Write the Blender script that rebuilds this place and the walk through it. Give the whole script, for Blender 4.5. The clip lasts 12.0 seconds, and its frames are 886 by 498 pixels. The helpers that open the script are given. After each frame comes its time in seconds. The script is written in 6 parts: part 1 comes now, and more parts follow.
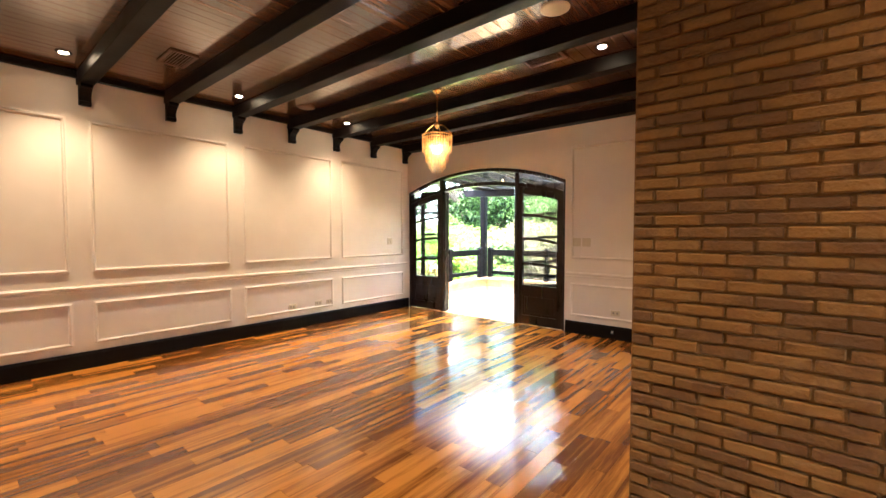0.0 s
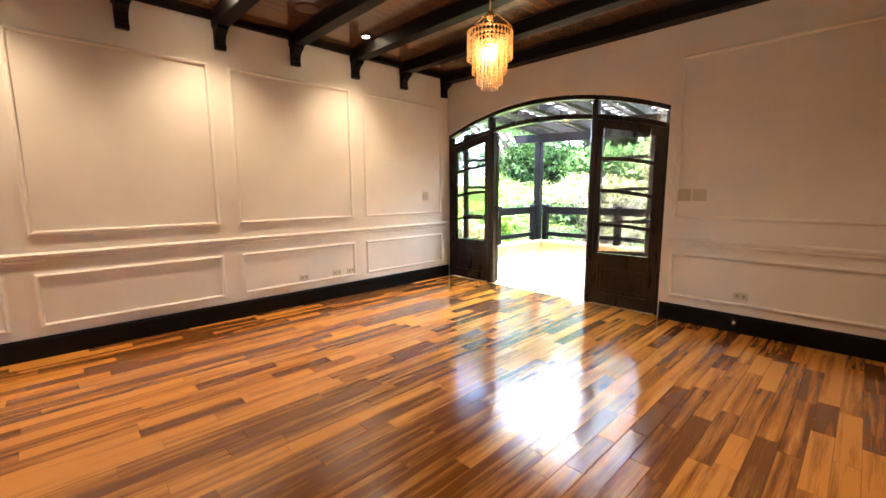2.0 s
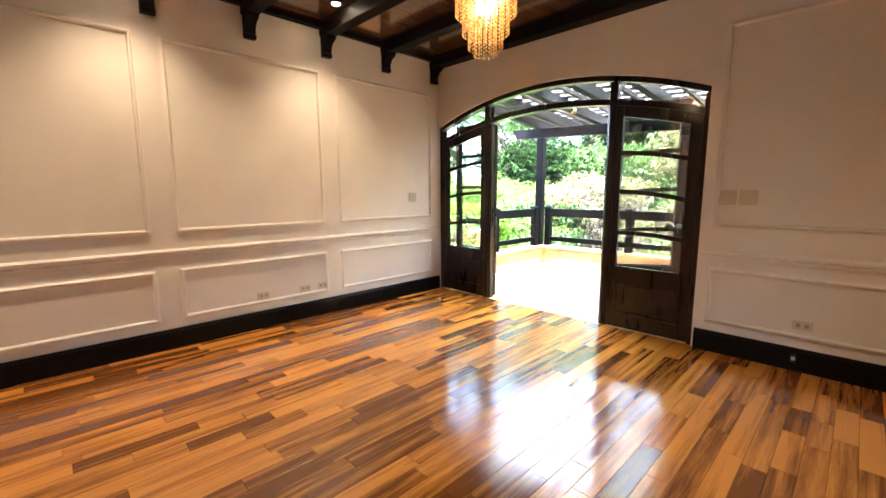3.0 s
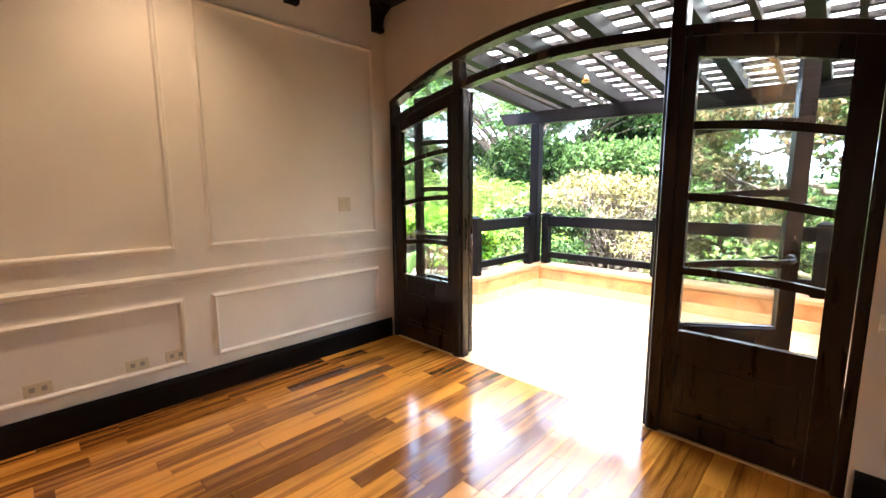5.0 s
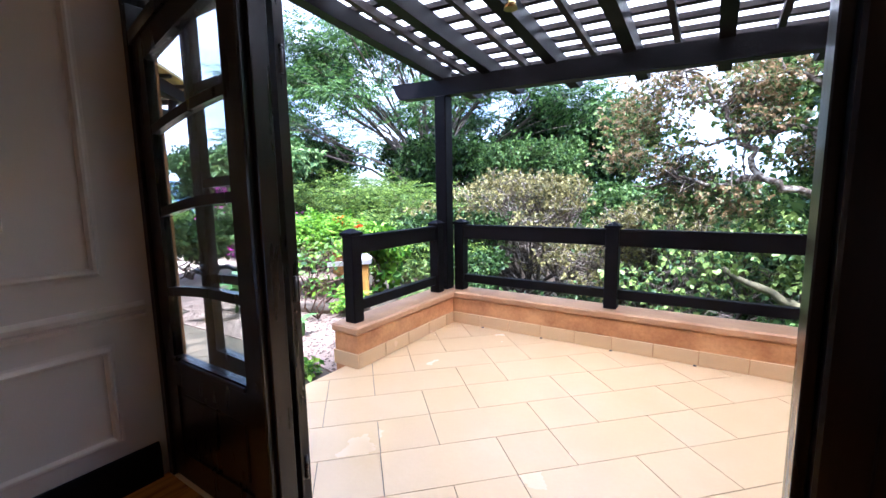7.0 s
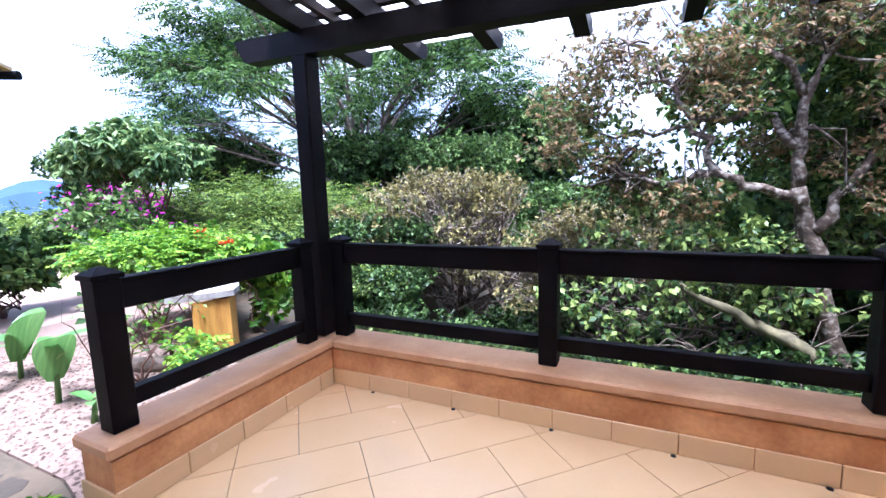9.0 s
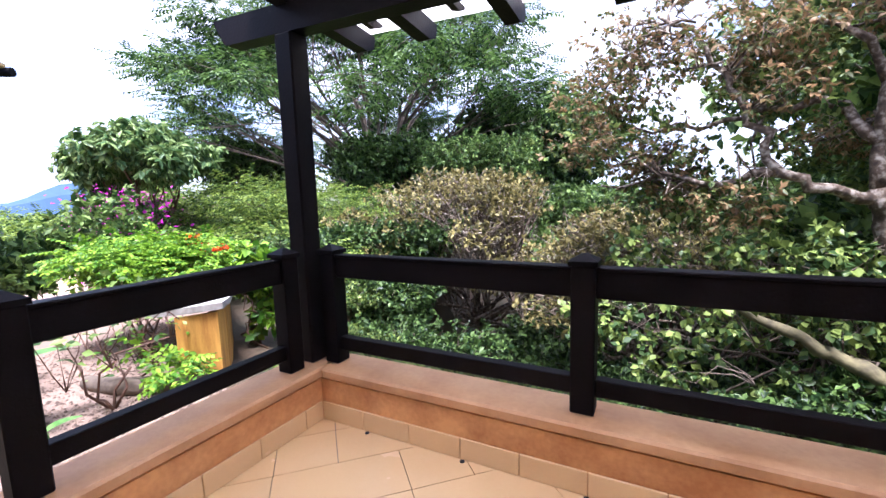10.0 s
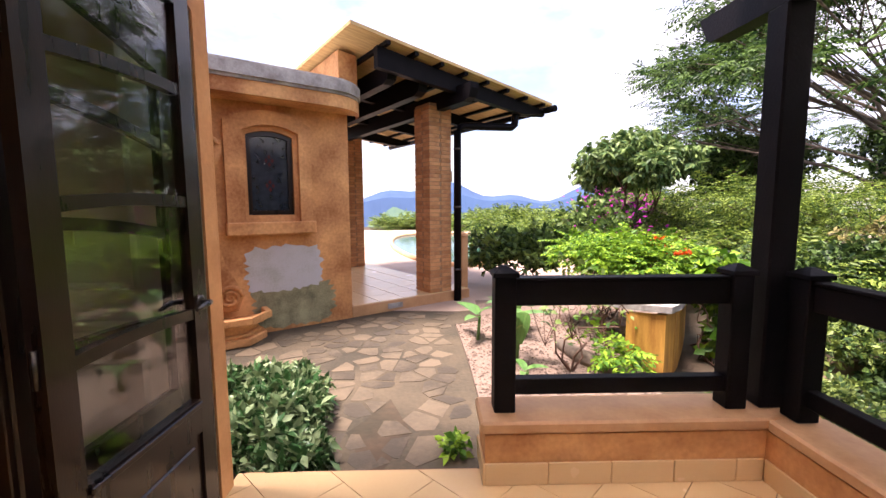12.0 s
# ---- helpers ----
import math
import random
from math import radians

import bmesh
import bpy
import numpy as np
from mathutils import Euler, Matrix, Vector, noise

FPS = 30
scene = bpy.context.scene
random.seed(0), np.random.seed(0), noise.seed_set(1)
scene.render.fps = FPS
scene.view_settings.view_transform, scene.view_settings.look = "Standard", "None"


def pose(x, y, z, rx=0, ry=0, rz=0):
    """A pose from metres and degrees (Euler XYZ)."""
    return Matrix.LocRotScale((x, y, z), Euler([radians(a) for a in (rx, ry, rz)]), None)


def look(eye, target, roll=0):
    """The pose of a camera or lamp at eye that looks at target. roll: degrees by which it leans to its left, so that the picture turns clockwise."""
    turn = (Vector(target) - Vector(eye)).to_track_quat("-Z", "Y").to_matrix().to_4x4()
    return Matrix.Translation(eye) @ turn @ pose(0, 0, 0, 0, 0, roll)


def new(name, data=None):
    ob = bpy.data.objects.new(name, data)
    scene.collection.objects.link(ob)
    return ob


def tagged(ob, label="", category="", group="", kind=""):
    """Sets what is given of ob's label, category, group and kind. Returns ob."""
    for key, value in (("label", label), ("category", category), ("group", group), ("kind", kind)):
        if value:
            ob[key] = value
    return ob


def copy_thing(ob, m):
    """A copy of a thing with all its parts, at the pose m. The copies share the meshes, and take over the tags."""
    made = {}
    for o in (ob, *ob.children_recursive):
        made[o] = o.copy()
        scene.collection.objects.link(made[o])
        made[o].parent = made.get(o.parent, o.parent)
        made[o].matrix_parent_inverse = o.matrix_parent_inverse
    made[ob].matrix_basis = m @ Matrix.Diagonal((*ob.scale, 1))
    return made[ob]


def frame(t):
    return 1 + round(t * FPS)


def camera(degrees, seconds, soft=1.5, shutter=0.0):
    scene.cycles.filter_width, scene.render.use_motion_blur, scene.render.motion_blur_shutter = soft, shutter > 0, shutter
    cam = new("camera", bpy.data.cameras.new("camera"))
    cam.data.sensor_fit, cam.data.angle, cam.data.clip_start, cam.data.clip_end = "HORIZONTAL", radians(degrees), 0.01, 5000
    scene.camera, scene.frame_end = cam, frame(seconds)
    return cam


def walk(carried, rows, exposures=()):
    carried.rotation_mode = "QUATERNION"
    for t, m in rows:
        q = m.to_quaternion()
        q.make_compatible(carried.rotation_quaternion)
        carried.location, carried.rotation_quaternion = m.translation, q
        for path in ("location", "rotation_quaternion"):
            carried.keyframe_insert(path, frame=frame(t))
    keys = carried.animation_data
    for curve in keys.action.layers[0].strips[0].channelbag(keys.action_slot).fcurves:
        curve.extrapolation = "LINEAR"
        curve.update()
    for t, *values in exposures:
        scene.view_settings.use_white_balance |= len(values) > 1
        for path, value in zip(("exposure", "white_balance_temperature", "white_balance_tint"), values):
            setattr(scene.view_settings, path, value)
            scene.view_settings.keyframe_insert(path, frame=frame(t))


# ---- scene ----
cam = camera(94.1, 12.0)
PATH = [
    (0, (0.133, -0.2, 1.446), (-1.152, 1.331, 1.37), -0.0),
    (0.5, (-0.13, 0.073, 1.432), (-1.533, 1.497, 1.361), -0.0),
    (1, (-0.356, 0.332, 1.397), (-1.791, 1.723, 1.312), -0.1),
    (1.5, (-0.618, 0.608, 1.366), (-2.037, 2.002, 1.161), 0.0),
    (2, (-0.884, 0.854, 1.369), (-2.303, 2.237, 1.092), -0.3),
    (2.5, (-1.17, 1.13, 1.391), (-2.582, 2.517, 1.108), -0.2),
    (3, (-1.417, 1.52, 1.379), (-2.827, 2.911, 1.101), -0.2),
    (3.2, (-1.514, 1.683, 1.393), (-2.923, 3.075, 1.114), -0.2),
    (5, (-2.496, 3.112, 1.406), (-3.878, 4.531, 1.129), -0.3),
    (5.5, (-2.739, 3.538, 1.374), (-4.11, 4.97, 1.112), -0.6),
    (6, (-2.973, 3.999, 1.344), (-4.254, 5.512, 1.084), -1.0),
    (6.5, (-3.2, 4.414, 1.318), (-4.378, 6.01, 1.065), -1.3),
    (7, (-3.4, 4.765, 1.35), (-4.486, 6.424, 1.093), -0.9),
    (7.2, (-3.443, 4.92, 1.364), (-4.505, 6.594, 1.103), -1.3),
    (9, (-3.65, 6.132, 1.369), (-4.501, 7.923, 1.11), -1.7),
    (9.5, (-3.698, 6.417, 1.368), (-4.535, 8.216, 1.114), -1.7),
    (10, (-3.81, 6.604, 1.369), (-4.742, 8.357, 1.124), -1.7),
    (10.5, (-3.82, 6.746, 1.362), (-5.252, 8.125, 1.152), -1.7),
    (11, (-3.799, 6.83, 1.37), (-5.604, 7.668, 1.171), -1.1),
    (11.5, (-3.777, 6.839, 1.386), (-5.721, 7.261, 1.181), -0.7),
    (12, (-3.736, 6.75, 1.398), (-5.725, 6.796, 1.194), -0.3),
]
walk(cam, [(t, look(eye, target, roll)) for t, eye, target, roll in PATH],
     exposures=((0, 5.45, 5450, 8), (3, 5.0, 5300, 8), (5, 4.35, 5650, 11), (6, 3.5, 5300, 15), (7.2, 2.3, 4850, 19), (9, 2.0, 4950, 24), (12, 1.6, 6600, 29)))

# ---- world, sun, exposure ----
world = bpy.data.worlds.new("world")
scene.world = world
world.use_nodes = True
wn, wl = world.node_tree.nodes, world.node_tree.links
wn.clear()
w_out = wn.new("ShaderNodeOutputWorld")
w_bg = wn.new("ShaderNodeBackground")
w_sky = wn.new("ShaderNodeTexSky")
w_sky.sky_type, w_sky.sun_disc = "NISHITA", False
w_sky.sun_elevation, w_sky.sun_rotation = radians(74), radians(158)
w_tc = wn.new("ShaderNodeTexCoord")
w_map = wn.new("ShaderNodeMapping")
w_map.inputs["Scale"].default_value = (1.0, 1.0, 2.6)
w_noise = wn.new("ShaderNodeTexNoise")
w_noise.inputs["Scale"].default_value, w_noise.inputs["Detail"].default_value = 1.7, 7
w_noise.inputs["Roughness"].default_value = 0.58
w_ramp = wn.new("ShaderNodeValToRGB")
w_ramp.color_ramp.elements[0].position, w_ramp.color_ramp.elements[1].position = 0.40, 0.56
w_mix = wn.new("ShaderNodeMixRGB")
w_shade = wn.new("ShaderNodeTexNoise")
w_shade.inputs["Scale"].default_value, w_shade.inputs["Detail"].default_value = 3.1, 6
w_tone = wn.new("ShaderNodeValToRGB")
w_tone.color_ramp.elements[0].position, w_tone.color_ramp.elements[1].position = 0.34, 0.60
w_tone.color_ramp.elements[0].color, w_tone.color_ramp.elements[1].color = (0.46, 0.52, 0.62, 1), (1.0, 1.0, 1.0, 1)
w_gain = wn.new("ShaderNodeMixRGB")
w_gain.blend_type = "MULTIPLY"
w_gain.inputs["Fac"].default_value = 1.0
w_gain.inputs["Color2"].default_value = (5.4, 5.6, 6.0, 1)
wl.new(w_map.outputs["Vector"], w_shade.inputs["Vector"])
wl.new(w_shade.outputs["Fac"], w_tone.inputs["Fac"])
wl.new(w_tone.outputs["Color"], w_gain.inputs["Color1"])
wl.new(w_gain.outputs["Color"], w_mix.inputs["Color2"])
wl.new(w_tc.outputs["Generated"], w_map.inputs["Vector"])
wl.new(w_map.outputs["Vector"], w_noise.inputs["Vector"])
wl.new(w_noise.outputs["Fac"], w_ramp.inputs["Fac"])
wl.new(w_ramp.outputs["Color"], w_mix.inputs["Fac"])
wl.new(w_sky.outputs["Color"], w_mix.inputs["Color1"])
wl.new(w_mix.outputs["Color"], w_bg.inputs["Color"])
w_bg.inputs["Strength"].default_value = 0.125
wl.new(w_bg.outputs["Background"], w_out.inputs["Surface"])

sun = new("sun", bpy.data.lights.new("sun", "SUN"))
sun.data.energy, sun.data.angle, sun.data.color = 5.0, radians(20), (1.0, 0.94, 0.85)
sun.matrix_world = look((4, -10, 38), (0, 0, 0))

# ---- materials ----
MATS = {}


def material(name, c1, c2=None, scale=6.0, rough=0.6, bump=0.1, metal=0.0, stretch=(1, 1, 1), jitter="", amount=0.3,
             fine=60.0, spec=0.5, coat=0.0, translucent=0.0, c3=None, vary=0.12):
    """A node material: two-scale noise between two colours, fine relief, an optional variation from piece to piece."""
    if name in MATS:
        return MATS[name]
    m = bpy.data.materials.new(name)
    m.use_nodes = True
    n, l = m.node_tree.nodes, m.node_tree.links
    b = n["Principled BSDF"]
    c2 = c2 or tuple(0.75 * v for v in c1)
    tc, mp = n.new("ShaderNodeTexCoord"), n.new("ShaderNodeMapping")
    mp.inputs["Scale"].default_value = stretch
    l.new(tc.outputs["Object"], mp.inputs["Vector"])
    vec = mp.outputs["Vector"]
    rnd = None
    if jitter:
        src = n.new("ShaderNodeObjectInfo" if jitter == "object" else "ShaderNodeNewGeometry")
        rnd = src.outputs["Random" if jitter == "object" else "Random Per Island"]
        add = n.new("ShaderNodeVectorMath")
        add.operation = "MULTIPLY_ADD"
        cmb = n.new("ShaderNodeCombineXYZ")
        for k in range(3):
            l.new(rnd, cmb.inputs[k])
        l.new(cmb.outputs[0], add.inputs[0])
        add.inputs[1].default_value = (37.0, 53.0, 71.0)
        l.new(vec, add.inputs[2])
        vec = add.outputs[0]
    n1, n2 = n.new("ShaderNodeTexNoise"), n.new("ShaderNodeTexNoise")
    n1.inputs["Scale"].default_value, n1.inputs["Detail"].default_value = scale, 5
    n2.inputs["Scale"].default_value, n2.inputs["Detail"].default_value = fine, 3
    l.new(vec, n1.inputs["Vector"])
    l.new(vec, n2.inputs["Vector"])
    ramp = n.new("ShaderNodeValToRGB")
    e = ramp.color_ramp.elements
    e[0].position, e[1].position = 0.32, 0.68
    e[0].color, e[1].color = (*c2, 1), (*c1, 1)
    if c3:
        x = e.new(0.5)
        x.color = (*c3, 1)
    mixf = n.new("ShaderNodeMath")
    mixf.operation = "MULTIPLY_ADD"
    mixf.inputs[1].default_value = 0.3
    sub = n.new("ShaderNodeMath")
    sub.operation = "SUBTRACT"
    l.new(n1.outputs["Fac"], sub.inputs[0])
    sub.inputs[1].default_value = 0.15
    l.new(n2.outputs["Fac"], mixf.inputs[0])
    l.new(sub.outputs[0], mixf.inputs[2])
    fac = mixf.outputs[0]
    if rnd is not None:
        j = n.new("ShaderNodeMath")
        j.operation = "MULTIPLY_ADD"
        off = n.new("ShaderNodeMath")
        off.operation = "SUBTRACT"
        l.new(rnd, off.inputs[0])
        off.inputs[1].default_value = 0.5
        l.new(off.outputs[0], j.inputs[0])
        j.inputs[1].default_value = amount
        l.new(fac, j.inputs[2])
        fac = j.outputs[0]
    l.new(fac, ramp.inputs["Fac"])
    l.new(ramp.outputs["Color"], b.inputs["Base Color"])
    rr = n.new("ShaderNodeMapRange")
    rr.inputs["To Min"].default_value, rr.inputs["To Max"].default_value = max(0.02, rough - vary), min(1, rough + vary)
    l.new(n1.outputs["Fac"], rr.inputs["Value"])
    l.new(rr.outputs["Result"], b.inputs["Roughness"])
    b.inputs["Metallic"].default_value = metal
    b.inputs["Specular IOR Level"].default_value = spec
    b.inputs["Coat Weight"].default_value = coat
    b.inputs["Coat Roughness"].default_value = 0.12
    if bump:
        bp = n.new("ShaderNodeBump")
        bp.inputs["Strength"].default_value, bp.inputs["Distance"].default_value = bump, 0.01
        l.new(n2.outputs["Fac"], bp.inputs["Height"])
        l.new(bp.outputs["Normal"], b.inputs["Normal"])
    if translucent:
        t, mx = n.new("ShaderNodeBsdfTranslucent"), n.new("ShaderNodeMixShader")
        l.new(ramp.outputs["Color"], t.inputs["Color"])
        mx.inputs["Fac"].default_value = translucent
        l.new(b.outputs["BSDF"], mx.inputs[1])
        l.new(t.outputs["BSDF"], mx.inputs[2])
        l.new(mx.outputs["Shader"], n["Material Output"].inputs["Surface"])
    MATS[name] = m
    return m


def emitter(name, colour, strength):
    m = bpy.data.materials.new(name)
    m.use_nodes = True
    b = m.node_tree.nodes["Principled BSDF"]
    b.inputs["Base Color"].default_value = (*colour, 1)
    b.inputs["Emission Color"].default_value = (*colour, 1)
    b.inputs["Emission Strength"].default_value = strength
    return m


def glassy(name, tint=(1, 1, 1), gloss=0.015):
    """Clear sheet glass: straight-through light with a mirror share that grows at grazing angles."""
    m = bpy.data.materials.new(name)
    m.use_nodes = True
    n, l = m.node_tree.nodes, m.node_tree.links
    n.remove(n["Principled BSDF"])
    t, g, mx, f = n.new("ShaderNodeBsdfTransparent"), n.new("ShaderNodeBsdfGlossy"), n.new("ShaderNodeMixShader"), n.new("ShaderNodeLayerWeight")
    t.inputs["Color"].default_value = (*tint, 1)
    g.inputs["Roughness"].default_value = gloss
    f.inputs["Blend"].default_value = 0.5
    p, a = n.new("ShaderNodeMath"), n.new("ShaderNodeMath")
    p.operation, a.operation = "POWER", "MULTIPLY_ADD"
    p.inputs[1].default_value = 5.0
    a.inputs[1].default_value, a.inputs[2].default_value = 0.88, 0.058
    l.new(f.outputs["Facing"], p.inputs[0])
    l.new(p.outputs[0], a.inputs[0])
    l.new(a.outputs[0], mx.inputs["Fac"])
    l.new(t.outputs["BSDF"], mx.inputs[1])
    l.new(g.outputs["BSDF"], mx.inputs[2])
    l.new(mx.outputs["Shader"], n["Material Output"].inputs["Surface"])
    return m


WHITE = material("white_wall_paint", (0.75, 0.69, 0.60), (0.70, 0.64, 0.55), 2.5, 0.55, 0.06, fine=180)
MOULD = material("white_moulding_paint", (0.77, 0.71, 0.62), (0.72, 0.66, 0.57), 3.0, 0.42, 0.05, fine=150)
DARK = material("dark_stained_wood", (0.006, 0.004, 0.0032), (0.003, 0.0022, 0.0018), 3.0, 0.5, 0.12, fine=45, spec=0.15)
DOORWOOD = material("dark_brown_door_wood", (0.018, 0.008, 0.0044), (0.009, 0.0042, 0.0026), 3.0, 0.30, 0.05, stretch=(6, 6, 0.8), fine=40, coat=0.30, spec=0.3)
RAILWOOD = material("black_brown_painted_wood", (0.008, 0.0065, 0.0075), (0.004, 0.0035, 0.004), 5.0, 0.5, 0.15, stretch=(1, 1, 1), fine=70, spec=0.08)
BOARD = material("ceiling_board_wood", (0.165, 0.082, 0.036), (0.075, 0.036, 0.017), 2.0, 0.20, 0.04, stretch=(9, 0.7, 9), jitter="island", amount=0.25, fine=14, coat=0.95)
PLANK = material("polished_hardwood_plank", (0.62, 0.26, 0.034), (0.16, 0.052, 0.0075), 1.6, 0.17, 0.03, stretch=(15, 0.7, 15), jitter="object", amount=0.46, fine=11, coat=0.6, c3=(0.37, 0.145, 0.020))
PLANKREST = material("polished_hardwood_floor", (0.62, 0.26, 0.034), (0.16, 0.052, 0.0075), 1.6, 0.17, 0.03, stretch=(15, 0.7, 15), jitter="island", amount=0.46, fine=11, coat=0.6, c3=(0.37, 0.145, 0.020))
BRICK = material("yellow_brown_brick", (0.225, 0.108, 0.016), (0.125, 0.055, 0.009), 9, 0.8, 0.5, jitter="object", amount=0.45, fine=90)
BRICKREST = material("yellow_brown_brick_course", (0.225, 0.108, 0.016), (0.125, 0.055, 0.009), 9, 0.8, 0.5, jitter="island", amount=0.45, fine=90)
MORTAR = material("brown_mortar", (0.22, 0.105, 0.019), (0.15, 0.070, 0.013), 14, 0.9, 0.5, fine=120)
BRASS = material("polished_brass", (0.78, 0.52, 0.20), (0.62, 0.40, 0.14), 8, 0.25, 0.02, metal=1.0)
CRYSTAL = material("amber_crystal_bead", (0.92, 0.74, 0.42), (0.70, 0.46, 0.18), 40, 0.06, 0.0, spec=1.0, translucent=0.5, jitter="island", amount=0.9)
IVORY = material("ivory_plastic", (0.60, 0.53, 0.37), (0.56, 0.49, 0.33), 8, 0.35, 0.0)
SOCKET = material("grey_socket_insert", (0.34, 0.31, 0.26), None, 9, 0.5, 0.0)
TILE = material("cream_ceramic_tile", (0.76, 0.53, 0.275), (0.735, 0.500, 0.250), 3.0, 0.27, 0.05, jitter="object", amount=0.3, fine=50, vary=0.01)
GROUT = material("grey_brown_grout", (0.26, 0.20, 0.14), (0.18, 0.14, 0.10), 20, 0.9, 0.3)
STUCCO = material("ochre_stucco", (0.68, 0.35, 0.14), (0.52, 0.245, 0.09), 2.6, 0.75, 0.25, fine=40)
PARAPET = material("terracotta_washed_plaster", (0.74, 0.39, 0.15), (0.44, 0.18, 0.058), 3.6, 0.6, 0.2, fine=35)
CAP = material("sandstone_plaster_cap", (0.62, 0.36, 0.175), (0.48, 0.25, 0.11), 3.5, 0.6, 0.2, fine=35)
METAL = material("dark_pewter_metal", (0.10, 0.095, 0.09), (0.06, 0.055, 0.05), 20, 0.3, 0.05, metal=1.0)
# lattice brown lifted above the other timbers, painting in light from the floor below
LATTICE = material("floor_lit_brown_lattice_wood", (0.034, 0.027, 0.024), (0.018, 0.014, 0.013), 5.0, 0.6, 0.2, fine=60, spec=0.1)
BLACK = material("black_rubber", (0.012, 0.012, 0.012), (0.006, 0.006, 0.006), 20, 0.6, 0.1)
GLASS = glassy("clear_glass", (0.90, 0.92, 0.91), 0.004)
SHEET = material("milky_roof_sheet", (0.95, 0.93, 0.89), (0.90, 0.87, 0.82), 3, 0.5, 0.05, translucent=0.95)


# ---- mesh helpers ----
def box(bm, lo, hi, bev=0.0):
    vs = [bm.verts.new((x, y, z)) for x in (lo[0], hi[0]) for y in (lo[1], hi[1]) for z in (lo[2], hi[2])]
    fs = [bm.faces.new([vs[i] for i in q]) for q in ((0, 1, 3, 2), (4, 6, 7, 5), (0, 4, 5, 1), (2, 3, 7, 6), (0, 2, 6, 4), (1, 5, 7, 3))]
    if bev:
        edges = list({e for f in fs for e in f.edges})
        bmesh.ops.bevel(bm, geom=edges, offset=bev, segments=1, affect="EDGES", clamp_overlap=True)
    return bm


def prism(bm, pts, axis, a, b):
    """A closed outline in the plane across the axis (x: y,z; y: x,z; z: x,y), drawn out from a to b."""
    def place(p, d):
        return {"x": (d, p[0], p[1]), "y": (p[0], d, p[1]), "z": (p[0], p[1], d)}[axis]
    low = [bm.verts.new(place(p, a)) for p in pts]
    top = [bm.verts.new(place(p, b)) for p in pts]
    faces = [bm.faces.new(low), bm.faces.new(top[::-1])]
    n = len(pts)
    for i in range(n):
        faces.append(bm.faces.new((low[i], low[(i + 1) % n], top[(i + 1) % n], top[i])))
    bmesh.ops.recalc_face_normals(bm, faces=faces)
    return bm


def strip(bm, lower, upper, axis, a, b):
    """A band between two lines of equal length in the plane across the axis, drawn out from a to b."""
    return prism(bm, list(lower) + list(upper)[::-1], axis, a, b)


def tube(bm, pts, radii, seg=8, cap=True):
    pts = [Vector(p) for p in pts]
    rings, up = [], Vector((0, 0, 1))
    for i, p in enumerate(pts):
        d = (pts[min(i + 1, len(pts) - 1)] - pts[max(i - 1, 0)]).normalized()
        side = d.cross(up if abs(d.z) < 0.95 else Vector((1, 0, 0))).normalized()
        other = d.cross(side)
        r = radii[i] if isinstance(radii, (list, tuple)) else radii
        rings.append([bm.verts.new(p + r * (math.cos(2 * math.pi * k / seg) * side + math.sin(2 * math.pi * k / seg) * other)) for k in range(seg)])
    for a, b in zip(rings, rings[1:]):
        for k in range(seg):
            f = bm.faces.new((a[k], a[(k + 1) % seg], b[(k + 1) % seg], b[k]))
            f.smooth = True
    if cap:
        bm.faces.new(rings[0][::-1])
        bm.faces.new(rings[-1])
    return bm


def lathe(bm, profile, centre=(0, 0), seg=24):
    """Turns (radius, z) pairs about the vertical through centre."""
    rings = []
    for r, z in profile:
        rings.append([bm.verts.new((centre[0] + r * math.cos(2 * math.pi * k / seg), centre[1] + r * math.sin(2 * math.pi * k / seg), z)) for k in range(seg)])
    for a, b in zip(rings, rings[1:]):
        for k in range(seg):
            f = bm.faces.new((a[k], a[(k + 1) % seg], b[(k + 1) % seg], b[k]))
            f.smooth = True
    bm.faces.new(rings[0][::-1])
    bm.faces.new(rings[-1])
    return bm


def mesh_of(name, bm, mat):
    me = bpy.data.meshes.new(name)
    bmesh.ops.recalc_face_normals(bm, faces=bm.faces)
    bm.to_mesh(me)
    bm.free()
    me.materials.append(mat)
    return me


def part(name, bm, mat, parent, label=""):
    ob = new(name, bm if isinstance(bm, bpy.types.Mesh) else mesh_of(name, bm, mat))
    ob.parent = parent
    return tagged(ob, label)


def thing(name, at, label, category, group="", turn=0.0):
    ob = new(name)
    ob.empty_display_size = 0.1
    ob.matrix_world = pose(*at, 0, 0, turn)
    return tagged(ob, label, category, group)


def structure(name, bm, mat, label):
    return tagged(new(name, mesh_of(name, bm, mat)), label, "", "", "structure")


def B():
    return bmesh.new()


# ---- plan of the room ----
XW, YN, XE, YE, XS, YS, ZC = -5.61, 5.57, -0.50, 1.54, 4.2, -4.2, 3.13
XB, YB = -0.35, 2.90   # brick corner, and where the white east wall begins
YO = 5.72            # outer face of the north wall
XO = -5.70           # outer face of the west wall
DL, DR = -5.60, -2.38   # door opening
SPRING, APEX = 2.23, 2.54


def arch(x, rise=APEX, foot=SPRING):
    """Height of the segmental arch over the doors at x."""
    half, mid = (DR - DL) / 2, (DR + DL) / 2
    r = (half * half + (rise - foot) ** 2) / (2 * (rise - foot))
    return rise - r + math.sqrt(max(r * r - (x - mid) ** 2, 0))


def leaf_top(x):
    return arch(x, 2.255, 2.00)


def xs(a, b, n=24):
    return [a + (b - a) * i / n for i in range(n + 1)]


